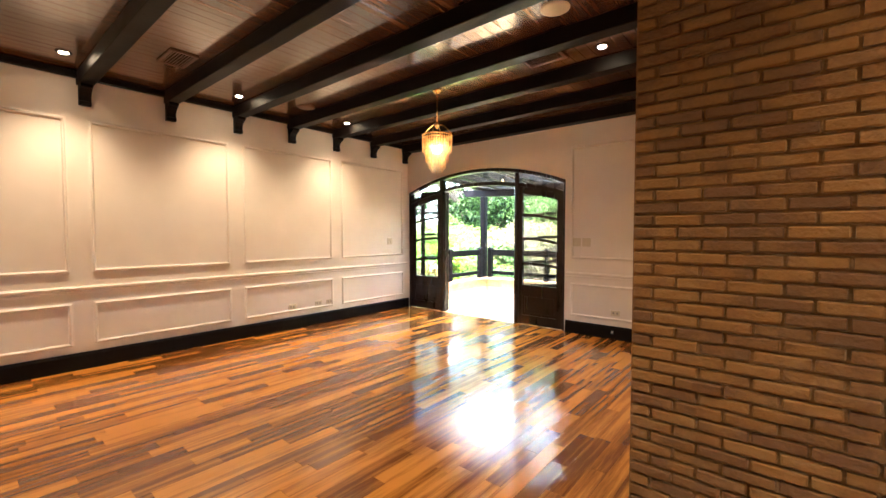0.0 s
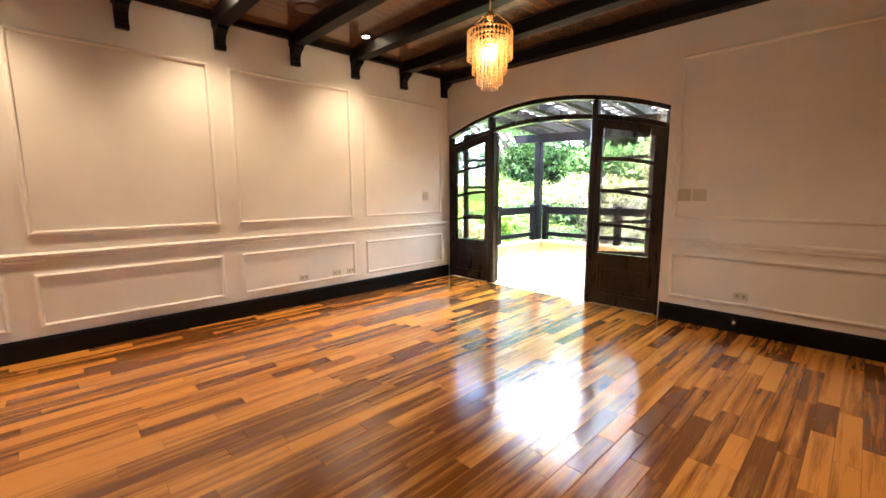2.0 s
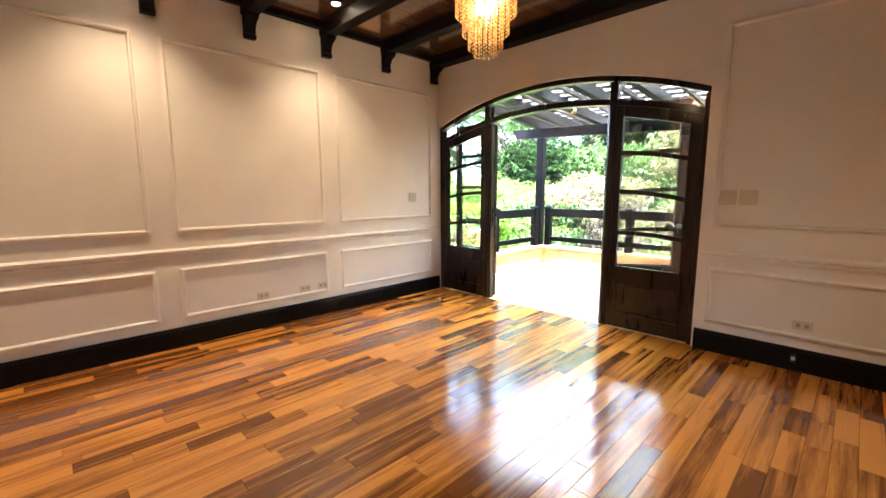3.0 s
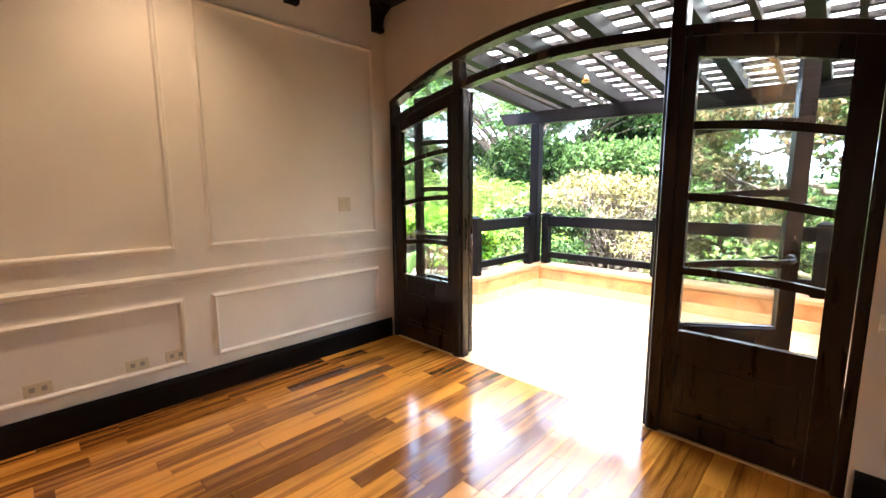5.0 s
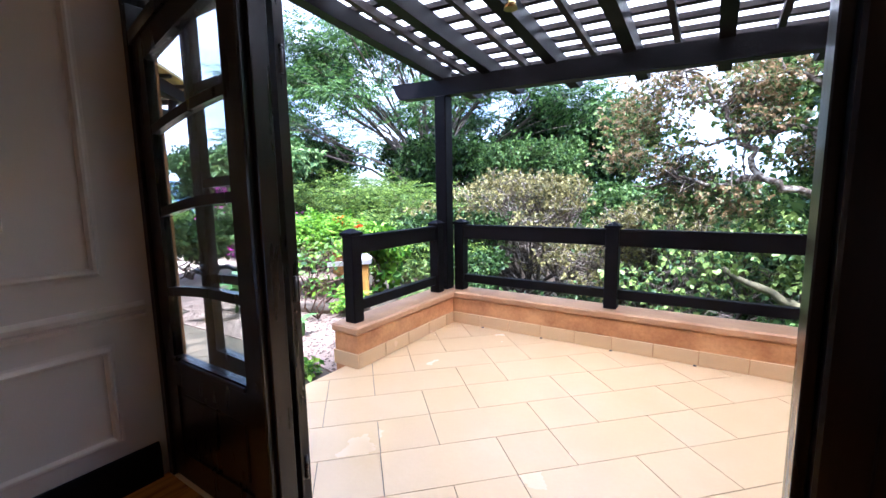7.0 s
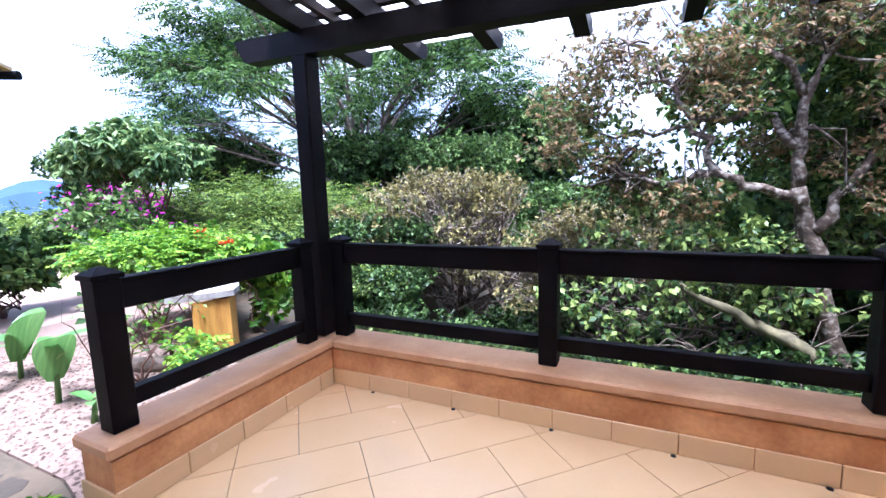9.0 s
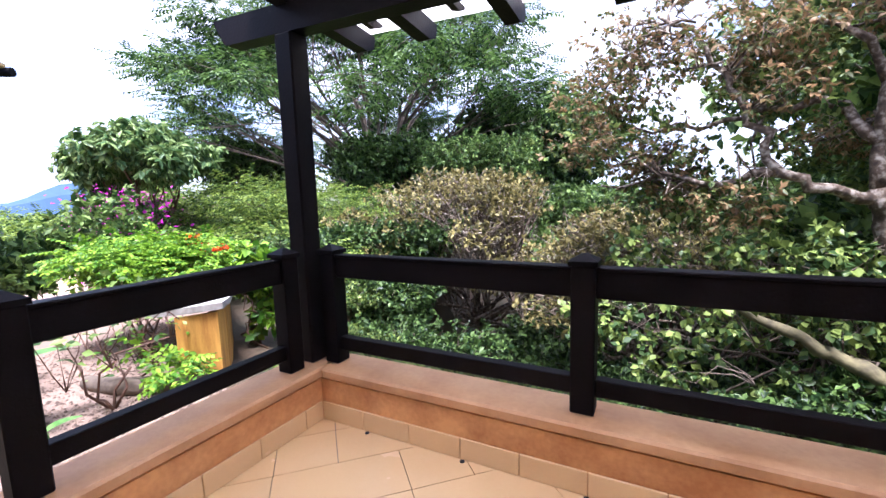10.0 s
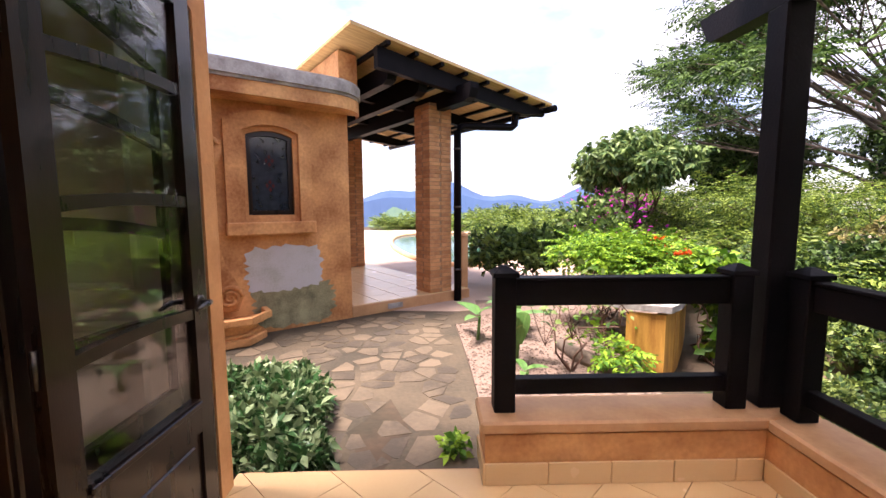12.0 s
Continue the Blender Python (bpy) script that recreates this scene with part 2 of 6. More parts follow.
# walls
bm = B()
box(bm, (XO, YS - 0.2, -0.3), (XW, YO, ZC + 0.1))
wall_w = structure("wall_west", bm, WHITE, "white painted wall with raised panel mouldings")
bm = B()
box(bm, (DR, YN, -0.3), (XE + 0.2, YO, ZC + 0.1))
prism(bm, [(x, arch(x)) for x in xs(XW, DR)] + [(DR, ZC + 0.1), (XW, ZC + 0.1)], "y", YN, YO)
wall_n = structure("wall_north", bm, WHITE, "white painted wall round an arched garden door")
bm = B()
box(bm, (XE, YB, -0.3), (XE + 0.35, YN, ZC + 0.1))
box(bm, (XB, YE + 0.13, -0.3), (XE + 0.35, YB, ZC + 0.1))
structure("wall_east", bm, WHITE, "white painted wall beside the brick corner")
bm = B()
box(bm, (XB, YE + 0.034, -0.3), (XS, YE + 0.13, ZC + 0.1))
brick_wall = structure("wall_brick", bm, MORTAR, "yellow-brown brick wall with recessed mortar joints")
# south wall: unseen opening added to let daylight onto the brick wall
bm = B()
box(bm, (XW, YS - 0.2, -0.3), (1.1, YS, ZC + 0.1))
box(bm, (1.85, YS - 0.2, -0.3), (XS + 0.2, YS, ZC + 0.1))
box(bm, (1.1, YS - 0.2, 2.1), (1.85, YS, ZC + 0.1))
structure("wall_south", bm, WHITE, "white painted wall with an unseen opening added for daylight")
bm = B()
box(bm, (XS, YS, -0.3), (XS + 0.2, YE + 0.13, ZC + 0.1))
structure("wall_far_east", bm, WHITE, "white painted end wall")
bm = B()
box(bm, (XW, YS, -0.2), (XS, YE + 0.13, -0.02))
box(bm, (XW, YE + 0.13, -0.2), (XB, YB, -0.02))
box(bm, (XW, YB, -0.2), (XE, YN, -0.02))
floor = structure("floor", bm, material("floor_bed", (0.05, 0.025, 0.012), None, 5, 0.8, 0.1), "glossy reddish-brown hardwood plank floor")

# ceiling: boards along y, beams along x
bm = B()
w = 0.105
x = XW
rng = random.Random(4)
while x < XS:
    yend = YN if x < XE else YB if x < XB else YE + 0.1
    x1 = min(x + w, XS)
    box(bm, (x + 0.003, YS, ZC + rng.uniform(0, 0.002)), (x1 - 0.003, yend, ZC + 0.02))
    x = x1
box(bm, (XW, YS, ZC + 0.022), (XS, YO, ZC + 0.08))
structure("ceiling", bm, BOARD, "dark varnished tongue-and-groove board ceiling")
bm = B()
box(bm, (XO, YS - 0.2, ZC + 0.1), (XS + 0.2, YO, ZC + 0.3))
structure("roof_slab", bm, STUCCO, "plain roof slab over the room")

BEAM_Y = [0.745 + 0.788 * k for k in range(-6, 7)]
for y in BEAM_Y:
    if y < YS + 0.1:
        continue
    bt = thing("ceiling_beam", (XW, y, 2.99), "dark stained timber ceiling beam on a carved corbel", "beam", "ceiling beams")
    end = (XE if y > YB else XB if y > YE else XS) - XW
    part("beam", box(B(), (0.002, -0.065, 0.0), (end, 0.065 if y < 5.4 else YN - y - 0.001, ZC - 2.992), 0.006), DARK, bt)
    bm = B()
    prism(bm, [(0.002, -0.20), (0.05, -0.20), (0.06, -0.185), (0.062, -0.165), (0.048, -0.155), (0.052, -0.11), (0.075, -0.07), (0.115, -0.045), (0.15, -0.03), (0.15, -0.001), (0.002, -0.001)], "y", -0.05, 0.05)
    part("corbel", bm, DARK, bt)
bm = B()
box(bm, (XW, YS, 3.06), (XW + 0.06, YN, ZC - 0.002), 0.008)
structure("trim_crown", bm, DARK, "dark wooden crown moulding under the ceiling")
bm = B()
box(bm, (XW, YN - 0.05, 3.04), (XE, YN, ZC - 0.002), 0.008)
structure("trim_crown_north", bm, DARK, "dark wooden crown moulding over the doors")

# baseboards
bm = B()
prism(bm, [(XW, 0), (XW + 0.022, 0), (XW + 0.022, 0.15), (XW + 0.012, 0.18), (XW, 0.18)], "y", YS, YN)
structure("baseboard_west", bm, DARK, "dark wooden baseboard")
bm = B()
prism(bm, [(YN, 0), (YN - 0.022, 0), (YN - 0.022, 0.15), (YN - 0.012, 0.18), (YN, 0.18)], "x", DR + 0.02, XE)
structure("baseboard_north", bm, DARK, "dark wooden baseboard")
bm = B()
prism(bm, [(XE, 0), (XE - 0.022, 0), (XE - 0.022, 0.15), (XE - 0.012, 0.18), (XE, 0.18)], "y", YB, YN - 0.025)
structure("baseboard_east", bm, MOULD, "white baseboard")


# wall mouldings
def panel_frame(a0, a1, z0, z1, wall, bead=0.045):
    """A picture-frame moulding on the west (along y) or north (along x) wall."""
    t = thing("panel_moulding", {"w": (XW, a0, z0), "n": (a0, YN, z0), "e": (XE, a0, z0)}[wall], "white picture-frame moulding on the white wall", "moulding", "wall panels")
    L, Hh = a1 - a0, z1 - z0
    prof = [(0.0, 0.0), (0.012, 0.002), (0.02, 0.012), (0.026, 0.024), (0.036, 0.022), (0.045, 0.0)]
    outer = [(0, 0), (L, 0), (L, Hh), (0, Hh)]
    for k in range(4):
        bm = B()
        rows = []
        for i in (k, (k + 1) % 4):
            cx, cz = outer[i]
            sx, sz = (1 if cx == 0 else -1), (1 if cz == 0 else -1)
            rows.append([bm.verts.new(((o + 0.0005) * (1 if wall == "w" else -1), cx + sx * d, cz + sz * d) if wall != "n" else (cx + sx * d, -o - 0.0005, cz + sz * d)) for d, o in prof])
        for i in range(len(prof) - 1):
            bm.faces.new((rows[0][i], rows[0][i + 1], rows[1][i + 1], rows[1][i]))
        bm.faces.new((rows[0][-1], rows[0][0], rows[1][0], rows[1][-1]))
        bm.faces.new(rows[0])
        bm.faces.new(rows[1][::-1])
        part("rail" if k % 2 == 0 else "stile", bm, MOULD, t)
    return t


for k in range(-3, 2):
    y0 = 2.37 + 1.6135 * k
    panel_frame(y0, y0 + 1.45, 1.02, 2.655, "w")
    panel_frame(y0, y0 + 1.46, 0.245, 0.72, "w")
panel_frame(-2.30, -0.58, 1.07, 2.69, "n")
panel_frame(-2.30, -0.58, 0.245, 0.74, "n")
for y in (3.05, 4.33):
    for z0, z1 in ((1.02, 2.655), (0.245, 0.72)):
        panel_frame(y, y + 1.12, z0, z1, "e")
for nm, bmx in (("west", ("y", YS, YN)), ("north", ("x", DR + 0.03, XE)), ("east", ("y", YB, YN - 0.031))):
    bm = B()
    s = 1 if nm == "west" else -1
    o = {"west": XW, "north": YN, "east": XE}[nm]
    prism(bm, [(o, 0.81), (o + s * 0.014, 0.812), (o + s * 0.02, 0.83), (o + s * 0.012, 0.838), (o + s * 0.026, 0.85), (o + s * 0.03, 0.87), (o + s * 0.014, 0.885), (o, 0.888)], *bmx)
    structure("trim_chair_rail_" + nm, bm, MOULD, "white chair rail moulding")


# switches and sockets
def wall_plate(at, wall, kind):
    lab = {"switch": "ivory rocker switch plate on the white wall", "socket": "ivory socket plate low on the panelled wall", "base": "small socket set in the dark baseboard"}[kind]
    t = thing("light_switch" if kind == "switch" else "wall_socket", at, lab, "switch" if kind == "switch" else "socket", turn=0 if wall == "n" else 90)
    w2, h2 = {"switch": (0.06, 0.06), "socket": (0.06, 0.036), "base": (0.018, 0.034)}[kind]
    part("plate", box(B(), (-w2, -0.008, -h2), (w2, 0, h2), 0.003), IVORY if kind != "base" else BLACK, t)
    if kind == "switch":
        for s in (-0.02, 0.02):
            part("rocker", box(B(), (s - 0.016, -0.013, -0.03), (s + 0.016, -0.0085, 0.03), 0.002), IVORY, t)
    else:
        for s in ((-0.025, 0.025) if kind == "socket" else (0,)):
            part("outlet", box(B(), (s - 0.012, -0.0105, -0.014), (s + 0.012, -0.0085, 0.014), 0.001), SOCKET if kind == "socket" else IVORY, t)


wall_plate((XW, 5.09, 1.30), "w", "switch")
for y in (3.09, 3.54, 3.75):
    wall_plate((XW, y, 0.335), "w", "socket")
for x in (-2.20, -2.06):
    wall_plate((x, YN, 1.32), "n", "switch")
wall_plate((-1.65, YN, 0.36), "n", "socket")
wall_plate((-1.68, YN - 0.022, 0.10), "n", "base")


# downlights and ceiling grilles
LAMP = emitter("warm_lamp_glow", (1.0, 0.70, 0.38), 4.0)


def downlight(x, y):
    t = thing("downlight", (x, y, ZC), "small recessed ceiling spotlight with a warm bulb", "downlight", "ceiling spotlights")
    bm = B()
    lathe(bm, [(0.062, -0.001), (0.06, -0.006), (0.046, -0.008), (0.044, -0.001)], seg=20)
    part("ring", bm, DARK, t)
    part("bulb", lathe(B(), [(0.001, -0.010), (0.032, -0.009), (0.036, -0.004), (0.036, -0.002)], seg=16), LAMP, t, "glowing warm bulb")
    lamp = new("spot_lamp", bpy.data.lights.new("spot_lamp", "SPOT"))
    lamp.data.energy, lamp.data.color = 5.0, (1.0, 0.66, 0.37)
    lamp.data.spot_size, lamp.data.spot_blend, lamp.data.shadow_soft_size = radians(112), 1.0, 0.06
    lamp.matrix_world = look((x, y, ZC - 0.03), (x, y, 0))


for y in (-2.7, -1.05, 0.52, 2.12, 3.73):
    downlight(-5.08, y)
for x, y in ((-1.2, 3.62), (-1.2, 0.5), (-1.2, -2.7), (2.2, -1.0), (1.0, 0.9)):
    downlight(x, y)


def grille(x, y):
    t = thing("ceiling_grille", (x, y, ZC), "brown slatted air grille in the board ceiling", "grille", "ceiling grilles")
    g = material("brown_metal_grille", (0.10, 0.055, 0.028), (0.07, 0.036, 0.02), 8, 0.5, 0.1)
    bm = B()
    for lo, hi in (((-0.2, -0.12), (0.2, -0.09)), ((-0.2, 0.09), (0.2, 0.12)), ((-0.2, -0.09), (-0.17, 0.09)), ((0.17, -0.09), (0.2, 0.09))):
        box(bm, (*lo, -0.016), (*hi, 0), 0.003)
    part("frame", bm, g, t)
    for k in range(7):
        s = -0.075 + 0.025 * k
        part("slat", prism(B(), [(s - 0.010, -0.012), (s - 0.006, -0.014), (s + 0.010, -0.004), (s + 0.006, -0.002)], "x", -0.17, 0.17), g, t)


grille(-4.42, 1.25)
grille(-1.72, 3.5)
t = thing("ceiling_speaker", (-1.25, 2.75, ZC), "round pale ceiling loudspeaker cover", "loudspeaker")
part("cover", lathe(B(), [(0.11, -0.001), (0.11, -0.008), (0.09, -0.014), (0.001, -0.016)], seg=28), IVORY, t)
t = thing("ceiling_speaker", (-4.85, 2.9, ZC), "round brown ceiling loudspeaker cover", "loudspeaker")
part("cover", lathe(B(), [(0.11, -0.001), (0.11, -0.008), (0.09, -0.014), (0.001, -0.016)], seg=28), material("brown_cover", (0.11, 0.06, 0.03), None, 9, 0.5, 0.1), t)


# chandelier
def chandelier(at):
    t = thing("chandelier", at, "tiered crystal bead chandelier with a brass frame, lit", "chandelier")
    z0 = ZC - at[2]
    part("canopy", lathe(B(), [(0.001, z0 - 0.001), (0.06, z0 - 0.001), (0.058, z0 - 0.02), (0.02, z0 - 0.045), (0.001, z0 - 0.046)]), BRASS, t)
    part("rod", tube(B(), [(0, 0, z0 - 0.04), (0, 0, 0.56)], 0.006), BRASS, t)
    part("ball", lathe(B(), [(0.001, 0.50), (0.022, 0.52), (0.03, 0.545), (0.022, 0.57), (0.001, 0.59)], seg=16), BRASS, t)
    for k in range(4):
        a = math.pi / 2 * k + 0.4
        c, s = math.cos(a), math.sin(a)
        part("arm", tube(B(), [(0.01 * c, 0.01 * s, 0.54), (0.06 * c, 0.06 * s, 0.55), (0.13 * c, 0.13 * s, 0.49), (0.175 * c, 0.175 * s, 0.435)], 0.006, 6), BRASS, t)
    tiers = [(0.175, 0.425, 0.20), (0.135, 0.40, 0.29), (0.10, 0.38, 0.345), (0.065, 0.36, 0.37)]
    for r, top, drop in tiers:
        ring = B()
        tube(ring, [(r * math.cos(a), r * math.sin(a), top) for a in xs(0, 2 * math.pi, 32)], 0.008, 6, cap=False)
        rg = part("ring", ring, BRASS, t)
        n = max(12, int(2 * math.pi * r / 0.030))
        bm = B()
        for k in range(n):
            a = 2 * math.pi * k / n
            z = top - 0.012
            while z > top - drop:
                c = Vector((r * math.cos(a), r * math.sin(a), z))
                q = 0.0088
                vs = [bm.verts.new(c + Vector(v) * q) for v in ((1, 0, 0), (0, 1, 0), (-1, 0, 0), (0, -1, 0), (0, 0, 1.1), (0, 0, -1.1))]
                for i in range(4):
                    bm.faces.new((vs[i], vs[(i + 1) % 4], vs[4]))
                    bm.faces.new((vs[(i + 1) % 4], vs[i], vs[5]))
                z -= 0.0205
        me = mesh_of("bead_curtain", bm, CRYSTAL)
        part("bead_curtain", me, CRYSTAL, t, "hanging strings of amber crystal beads")
    for k in range(3):
        a = 2.1 * k
        part("bulb", lathe(B(), [(0.001, 0.22), (0.016, 0.23), (0.02, 0.26), (0.012, 0.30), (0.001, 0.31)], (0.035 * math.cos(a), 0.035 * math.sin(a)), 10), emitter("chandelier_bulb", (1.0, 0.76, 0.46), 4.5), t, "glowing candle bulb")


chandelier((-3.08, 3.52, 2.175))

# ---- arched garden door ----
ML, MR = -4.775, -3.205   # mullions
frame_set = thing("door_frame", (0, 0, 0), "dark brown arched door frame with a glazed transom", "door frame")
bm = B()
strip(bm, [(x, arch(x) - 0.05) for x in xs(DL, DR)], [(x, arch(x) - 0.001) for x in xs(DL, DR)], "y", 5.60, 5.70)
part("arch_head", bm, DOORWOOD, frame_set)
for a, b in ((DL, DL + 0.045), (DR - 0.045, DR)):
    part("jamb", box(B(), (a, 5.60, 0.0), (b, 5.70, arch((a + b) / 2) - 0.05), 0.004), DOORWOOD, frame_set)
for c in (ML, MR):
    part("mullion", box(B(), (c - 0.035, 5.598, 0.0), (c + 0.035, 5.703, arch(c) - 0.052), 0.006), DOORWOOD, frame_set)
for a, b in ((DL + 0.046, ML - 0.036), (ML + 0.036, MR - 0.036), (MR + 0.036, DR - 0.046)):
    bm = B()
    strip(bm, [(x, leaf_top(x)) for x in xs(a, b, 12)], [(x, leaf_top(x) + 0.055) for x in xs(a, b, 12)], "y", 5.602, 5.698)
    part("transom_bar", bm, DOORWOOD, frame_set)
    bm = B()
    strip(bm, [(x, leaf_top(x) + 0.056) for x in xs(a, b, 12)], [(x, arch(x) - 0.051) for x in xs(a, b, 12)], "y", 5.648, 5.653)
    ob = part("transom_pane", bm, GLASS, frame_set, "clear glass transom pane")
    ob.visible_shadow = False
for c in (ML + 0.037, MR - 0.057):
    part("rebate", box(B(), (c, 5.625, 0.0), (c + 0.02, 5.70, leaf_top(c) - 0.001), 0.003), DOORWOOD, frame_set)


def leaf_parts(t, width, top, mids, thick=0.042, handle=False, st=0.085, se=0.085):
    """A glazed leaf from x = 0 (lower side) to x = width; top(x) gives its arched head, mids the muntin heights at both ends."""
    mun = 0.040

    def line(pair, x, off=0.0):
        u = x / width
        return pair[0] + (pair[1] - pair[0]) * u + 0.02 * math.sin(math.pi * u) + off
    part("stile", strip(B(), [(x, 0.012) for x in xs(0, st, 4)], [(x, top(x)) for x in xs(0, st, 4)], "y", 0, thick), DOORWOOD, t)
    part("stile", strip(B(), [(x, 0.012) for x in xs(width - se, width, 4)], [(x, top(x)) for x in xs(width - se, width, 4)], "y", 0, thick), DOORWOOD, t)
    inner = xs(st + 0.0005, width - se - 0.0005, 10)
    part("top_rail", strip(B(), [(x, top(x) - 0.10) for x in inner], [(x, top(x)) for x in inner], "y", 0, thick), DOORWOOD, t)
    for pair in mids:
        part("muntin", strip(B(), [(x, line(pair, x, -mun / 2)) for x in inner], [(x, line(pair, x, mun / 2)) for x in inner], "y", 0.004, thick - 0.004), DOORWOOD, t)
    edges = [lambda x: top(x) - 0.10] + [(lambda x, p=p: line(p, x)) for p in mids] + [lambda x: 0.63]
    for k in range(len(edges) - 1):
        up, lo = edges[k], edges[k + 1]
        oo, uu = (0.0 if k == 0 else mun / 2), (mun / 2 if k < len(edges) - 2 else 0.0)
        bm = B()
        strip(bm, [(x, lo(x) + uu + 0.0005) for x in inner], [(x, up(x) - oo - 0.0005) for x in inner], "y", thick / 2 - 0.003, thick / 2 + 0.003)
        ob = part("pane", bm, GLASS, t, "clear glass pane")
        ob.visible_shadow = False
    part("lock_rail", box(B(), (st + 0.0005, 0, 0.49), (width - se - 0.0005, thick, 0.629)), DOORWOOD, t)
    part("bead", box(B(), (st + 0.0005, -0.012, 0.60), (width - se - 0.0005, -0.0005, 0.622), 0.003), DOORWOOD, t)
    part("bottom_panel", box(B(), (st + 0.0005, 0.012, 0.1505), (width - se - 0.0005, thick - 0.012, 0.4895)), DOORWOOD, t)
    bm = B()
    box(bm, (st + 0.04, 0.004, 0.19), (width - se - 0.04, thick - 0.004, 0.45), 0.006)
    part("raised_field", bm, DOORWOOD, t)
    part("bottom_rail", box(B(), (st + 0.0005, 0, 0.012), (width - se - 0.0005, thick, 0.15)), DOORWOOD, t)
    if handle:
        hx = width - 0.05
        for s, y in ((-1, -0.0005), (1, thick + 0.0005)):
            rose = B()
            tube(rose, [(hx, y, 1.02), (hx, y + s * 0.008, 1.02), (hx, y + s * 0.012, 1.02)], [0.03, 0.03, 0.018], 16)
            rose = part("handle_rose", rose, METAL, t, "dark pewter round handle plate")
            part("lever", tube(B(), [(hx, y + s * 0.012, 1.02), (hx, y + s * 0.045, 1.02), (hx - 0.03, y + s * 0.052, 1.022), (hx - 0.075, y + s * 0.05, 1.015), (hx - 0.10, y + s * 0.05, 1.012)], [0.011, 0.011, 0.012, 0.010, 0.007], 10), METAL, rose, "dark pewter curved lever")
        part("bolt_plate", box(B(), (width - 0.045, thick, 1.62), (width - 0.03, thick + 0.006, 2.0), 0.002), METAL, t, "slim metal bolt plate")
        tb = B()
        tube(tb, [(width - 0.0375, thick + 0.012, 1.60), (width - 0.0375, thick + 0.012, 1.98)], 0.005, 8)
        part("bolt_rod", tb, METAL, t, "slim metal bolt rod")
        for z in (0.25, 1.0, 1.85):
            part("hinge", tube(B(), [(-0.004, thick * 0.5, z - 0.05), (-0.004, thick * 0.5, z + 0.05)], 0.008, 8), METAL, t, "metal hinge")


HEIGHTS = ((1.705, 1.765), (1.335, 1.385), (0.955, 0.985))
lx0, lx1 = DL + 0.047, ML - 0.037
t = thing("side_panel", (lx0, 5.615, 0), "fixed dark wooden side leaf with curved glazing bars", "door panel", "arched door side panels")
leaf_parts(t, lx1 - lx0, lambda x: leaf_top(lx0 + x) - 0.001, ((1.63, 1.745), (1.275, 1.36), (0.92, 0.965)), st=0.095, se=0.066)
rx0, rx1 = MR + 0.037, DR - 0.047
t = thing("side_panel", (rx1, 5.657, 0), "fixed dark wooden side leaf with curved glazing bars", "door panel", "arched door side panels", turn=180)
leaf_parts(t, rx1 - rx0, lambda x: leaf_top(rx1 - x) - 0.001, ((1.63, 1.745), (1.275, 1.375), (0.92, 0.965)), st=0.10, se=0.062)
LEAFW = 0.70
door_l = thing("door_leaf", (ML + 0.03, 5.785, 0), "open dark brown glazed door leaf folded back outside", "door", "arched garden doors", turn=178.5)
leaf_parts(door_l, LEAFW, lambda x: leaf_top(ML + 0.05 + x) - 0.006, ((1.80, 1.835), (1.40, 1.415), (0.975, 0.97)), handle=True)
door_r = thing("door_leaf", (MR - 0.02, 5.705, 0), "half-folded dark brown glazed door leaf standing open outside", "door", "arched garden doors", turn=35)
leaf_parts(door_r, LEAFW, lambda x: leaf_top(ML + 0.05 + x) - 0.006, HEIGHTS, handle=True)

# ---- terrace ----
TX0, TX1, TY1 = -5.68, -2.48, 8.43
bm = B()
box(bm, (-5.80, 5.745, -0.30), (-2.23, 8.70, -0.014))
box(bm, (-5.60, 5.60, -0.30), (-2.23, 5.744, -0.014))
terrace = structure("terrace_floor", bm, GROUT, "cream tiles laid diagonally with dark joints")


def parapet(name, x0, y0, x1, y1, label):
    """A low plastered wall with a tiled foot and a stone cap; the footprint is x0..x1, y0..y1."""
    t = thing(name, (x0, y0, 0), label, "low wall", "terrace low walls")
    L, W2 = x1 - x0, y1 - y0
    part("plaster", box(B(), (0, 0, -0.3), (L, W2, 0.262)), PARAPET, t)
    part("shadow_course", box(B(), (0.012, 0.012, 0.262), (L - 0.012, W2 - 0.012, 0.275)), PARAPET, t)
    part("cap", box(B(), (-0.022, -0.022, 0.275), (L + 0.022, W2 + 0.022, 0.338), 0.012), CAP, t, "worn sandstone-coloured plaster cap")
    return t


pl = parapet("parapet", -5.93, 7.0, TX0, 8.6795, "low terracotta-washed parapet beside the garden path")
pf = thing("parapet", (TX0, TY1, 0), "low terracotta-washed parapet facing the garden", "low wall", "terrace low walls")
part("plaster", box(B(), (0, 0, -0.3), (TX1 - TX0, 0.25, 0.262)), PARAPET, pf)
part("shadow_course", box(B(), (0, 0.012, 0.262), (TX1 - TX0, 0.238, 0.275)), PARAPET, pf)
part("cap", box(B(), (0.0225, -0.022, 0.275), (TX1 - TX0 - 0.0225, 0.272, 0.337), 0.012), CAP, pf, "worn sandstone-coloured plaster cap")
pr = parapet("parapet", TX1, 5.73, -2.23, 8.6795, "low terracotta-washed parapet on the far side")

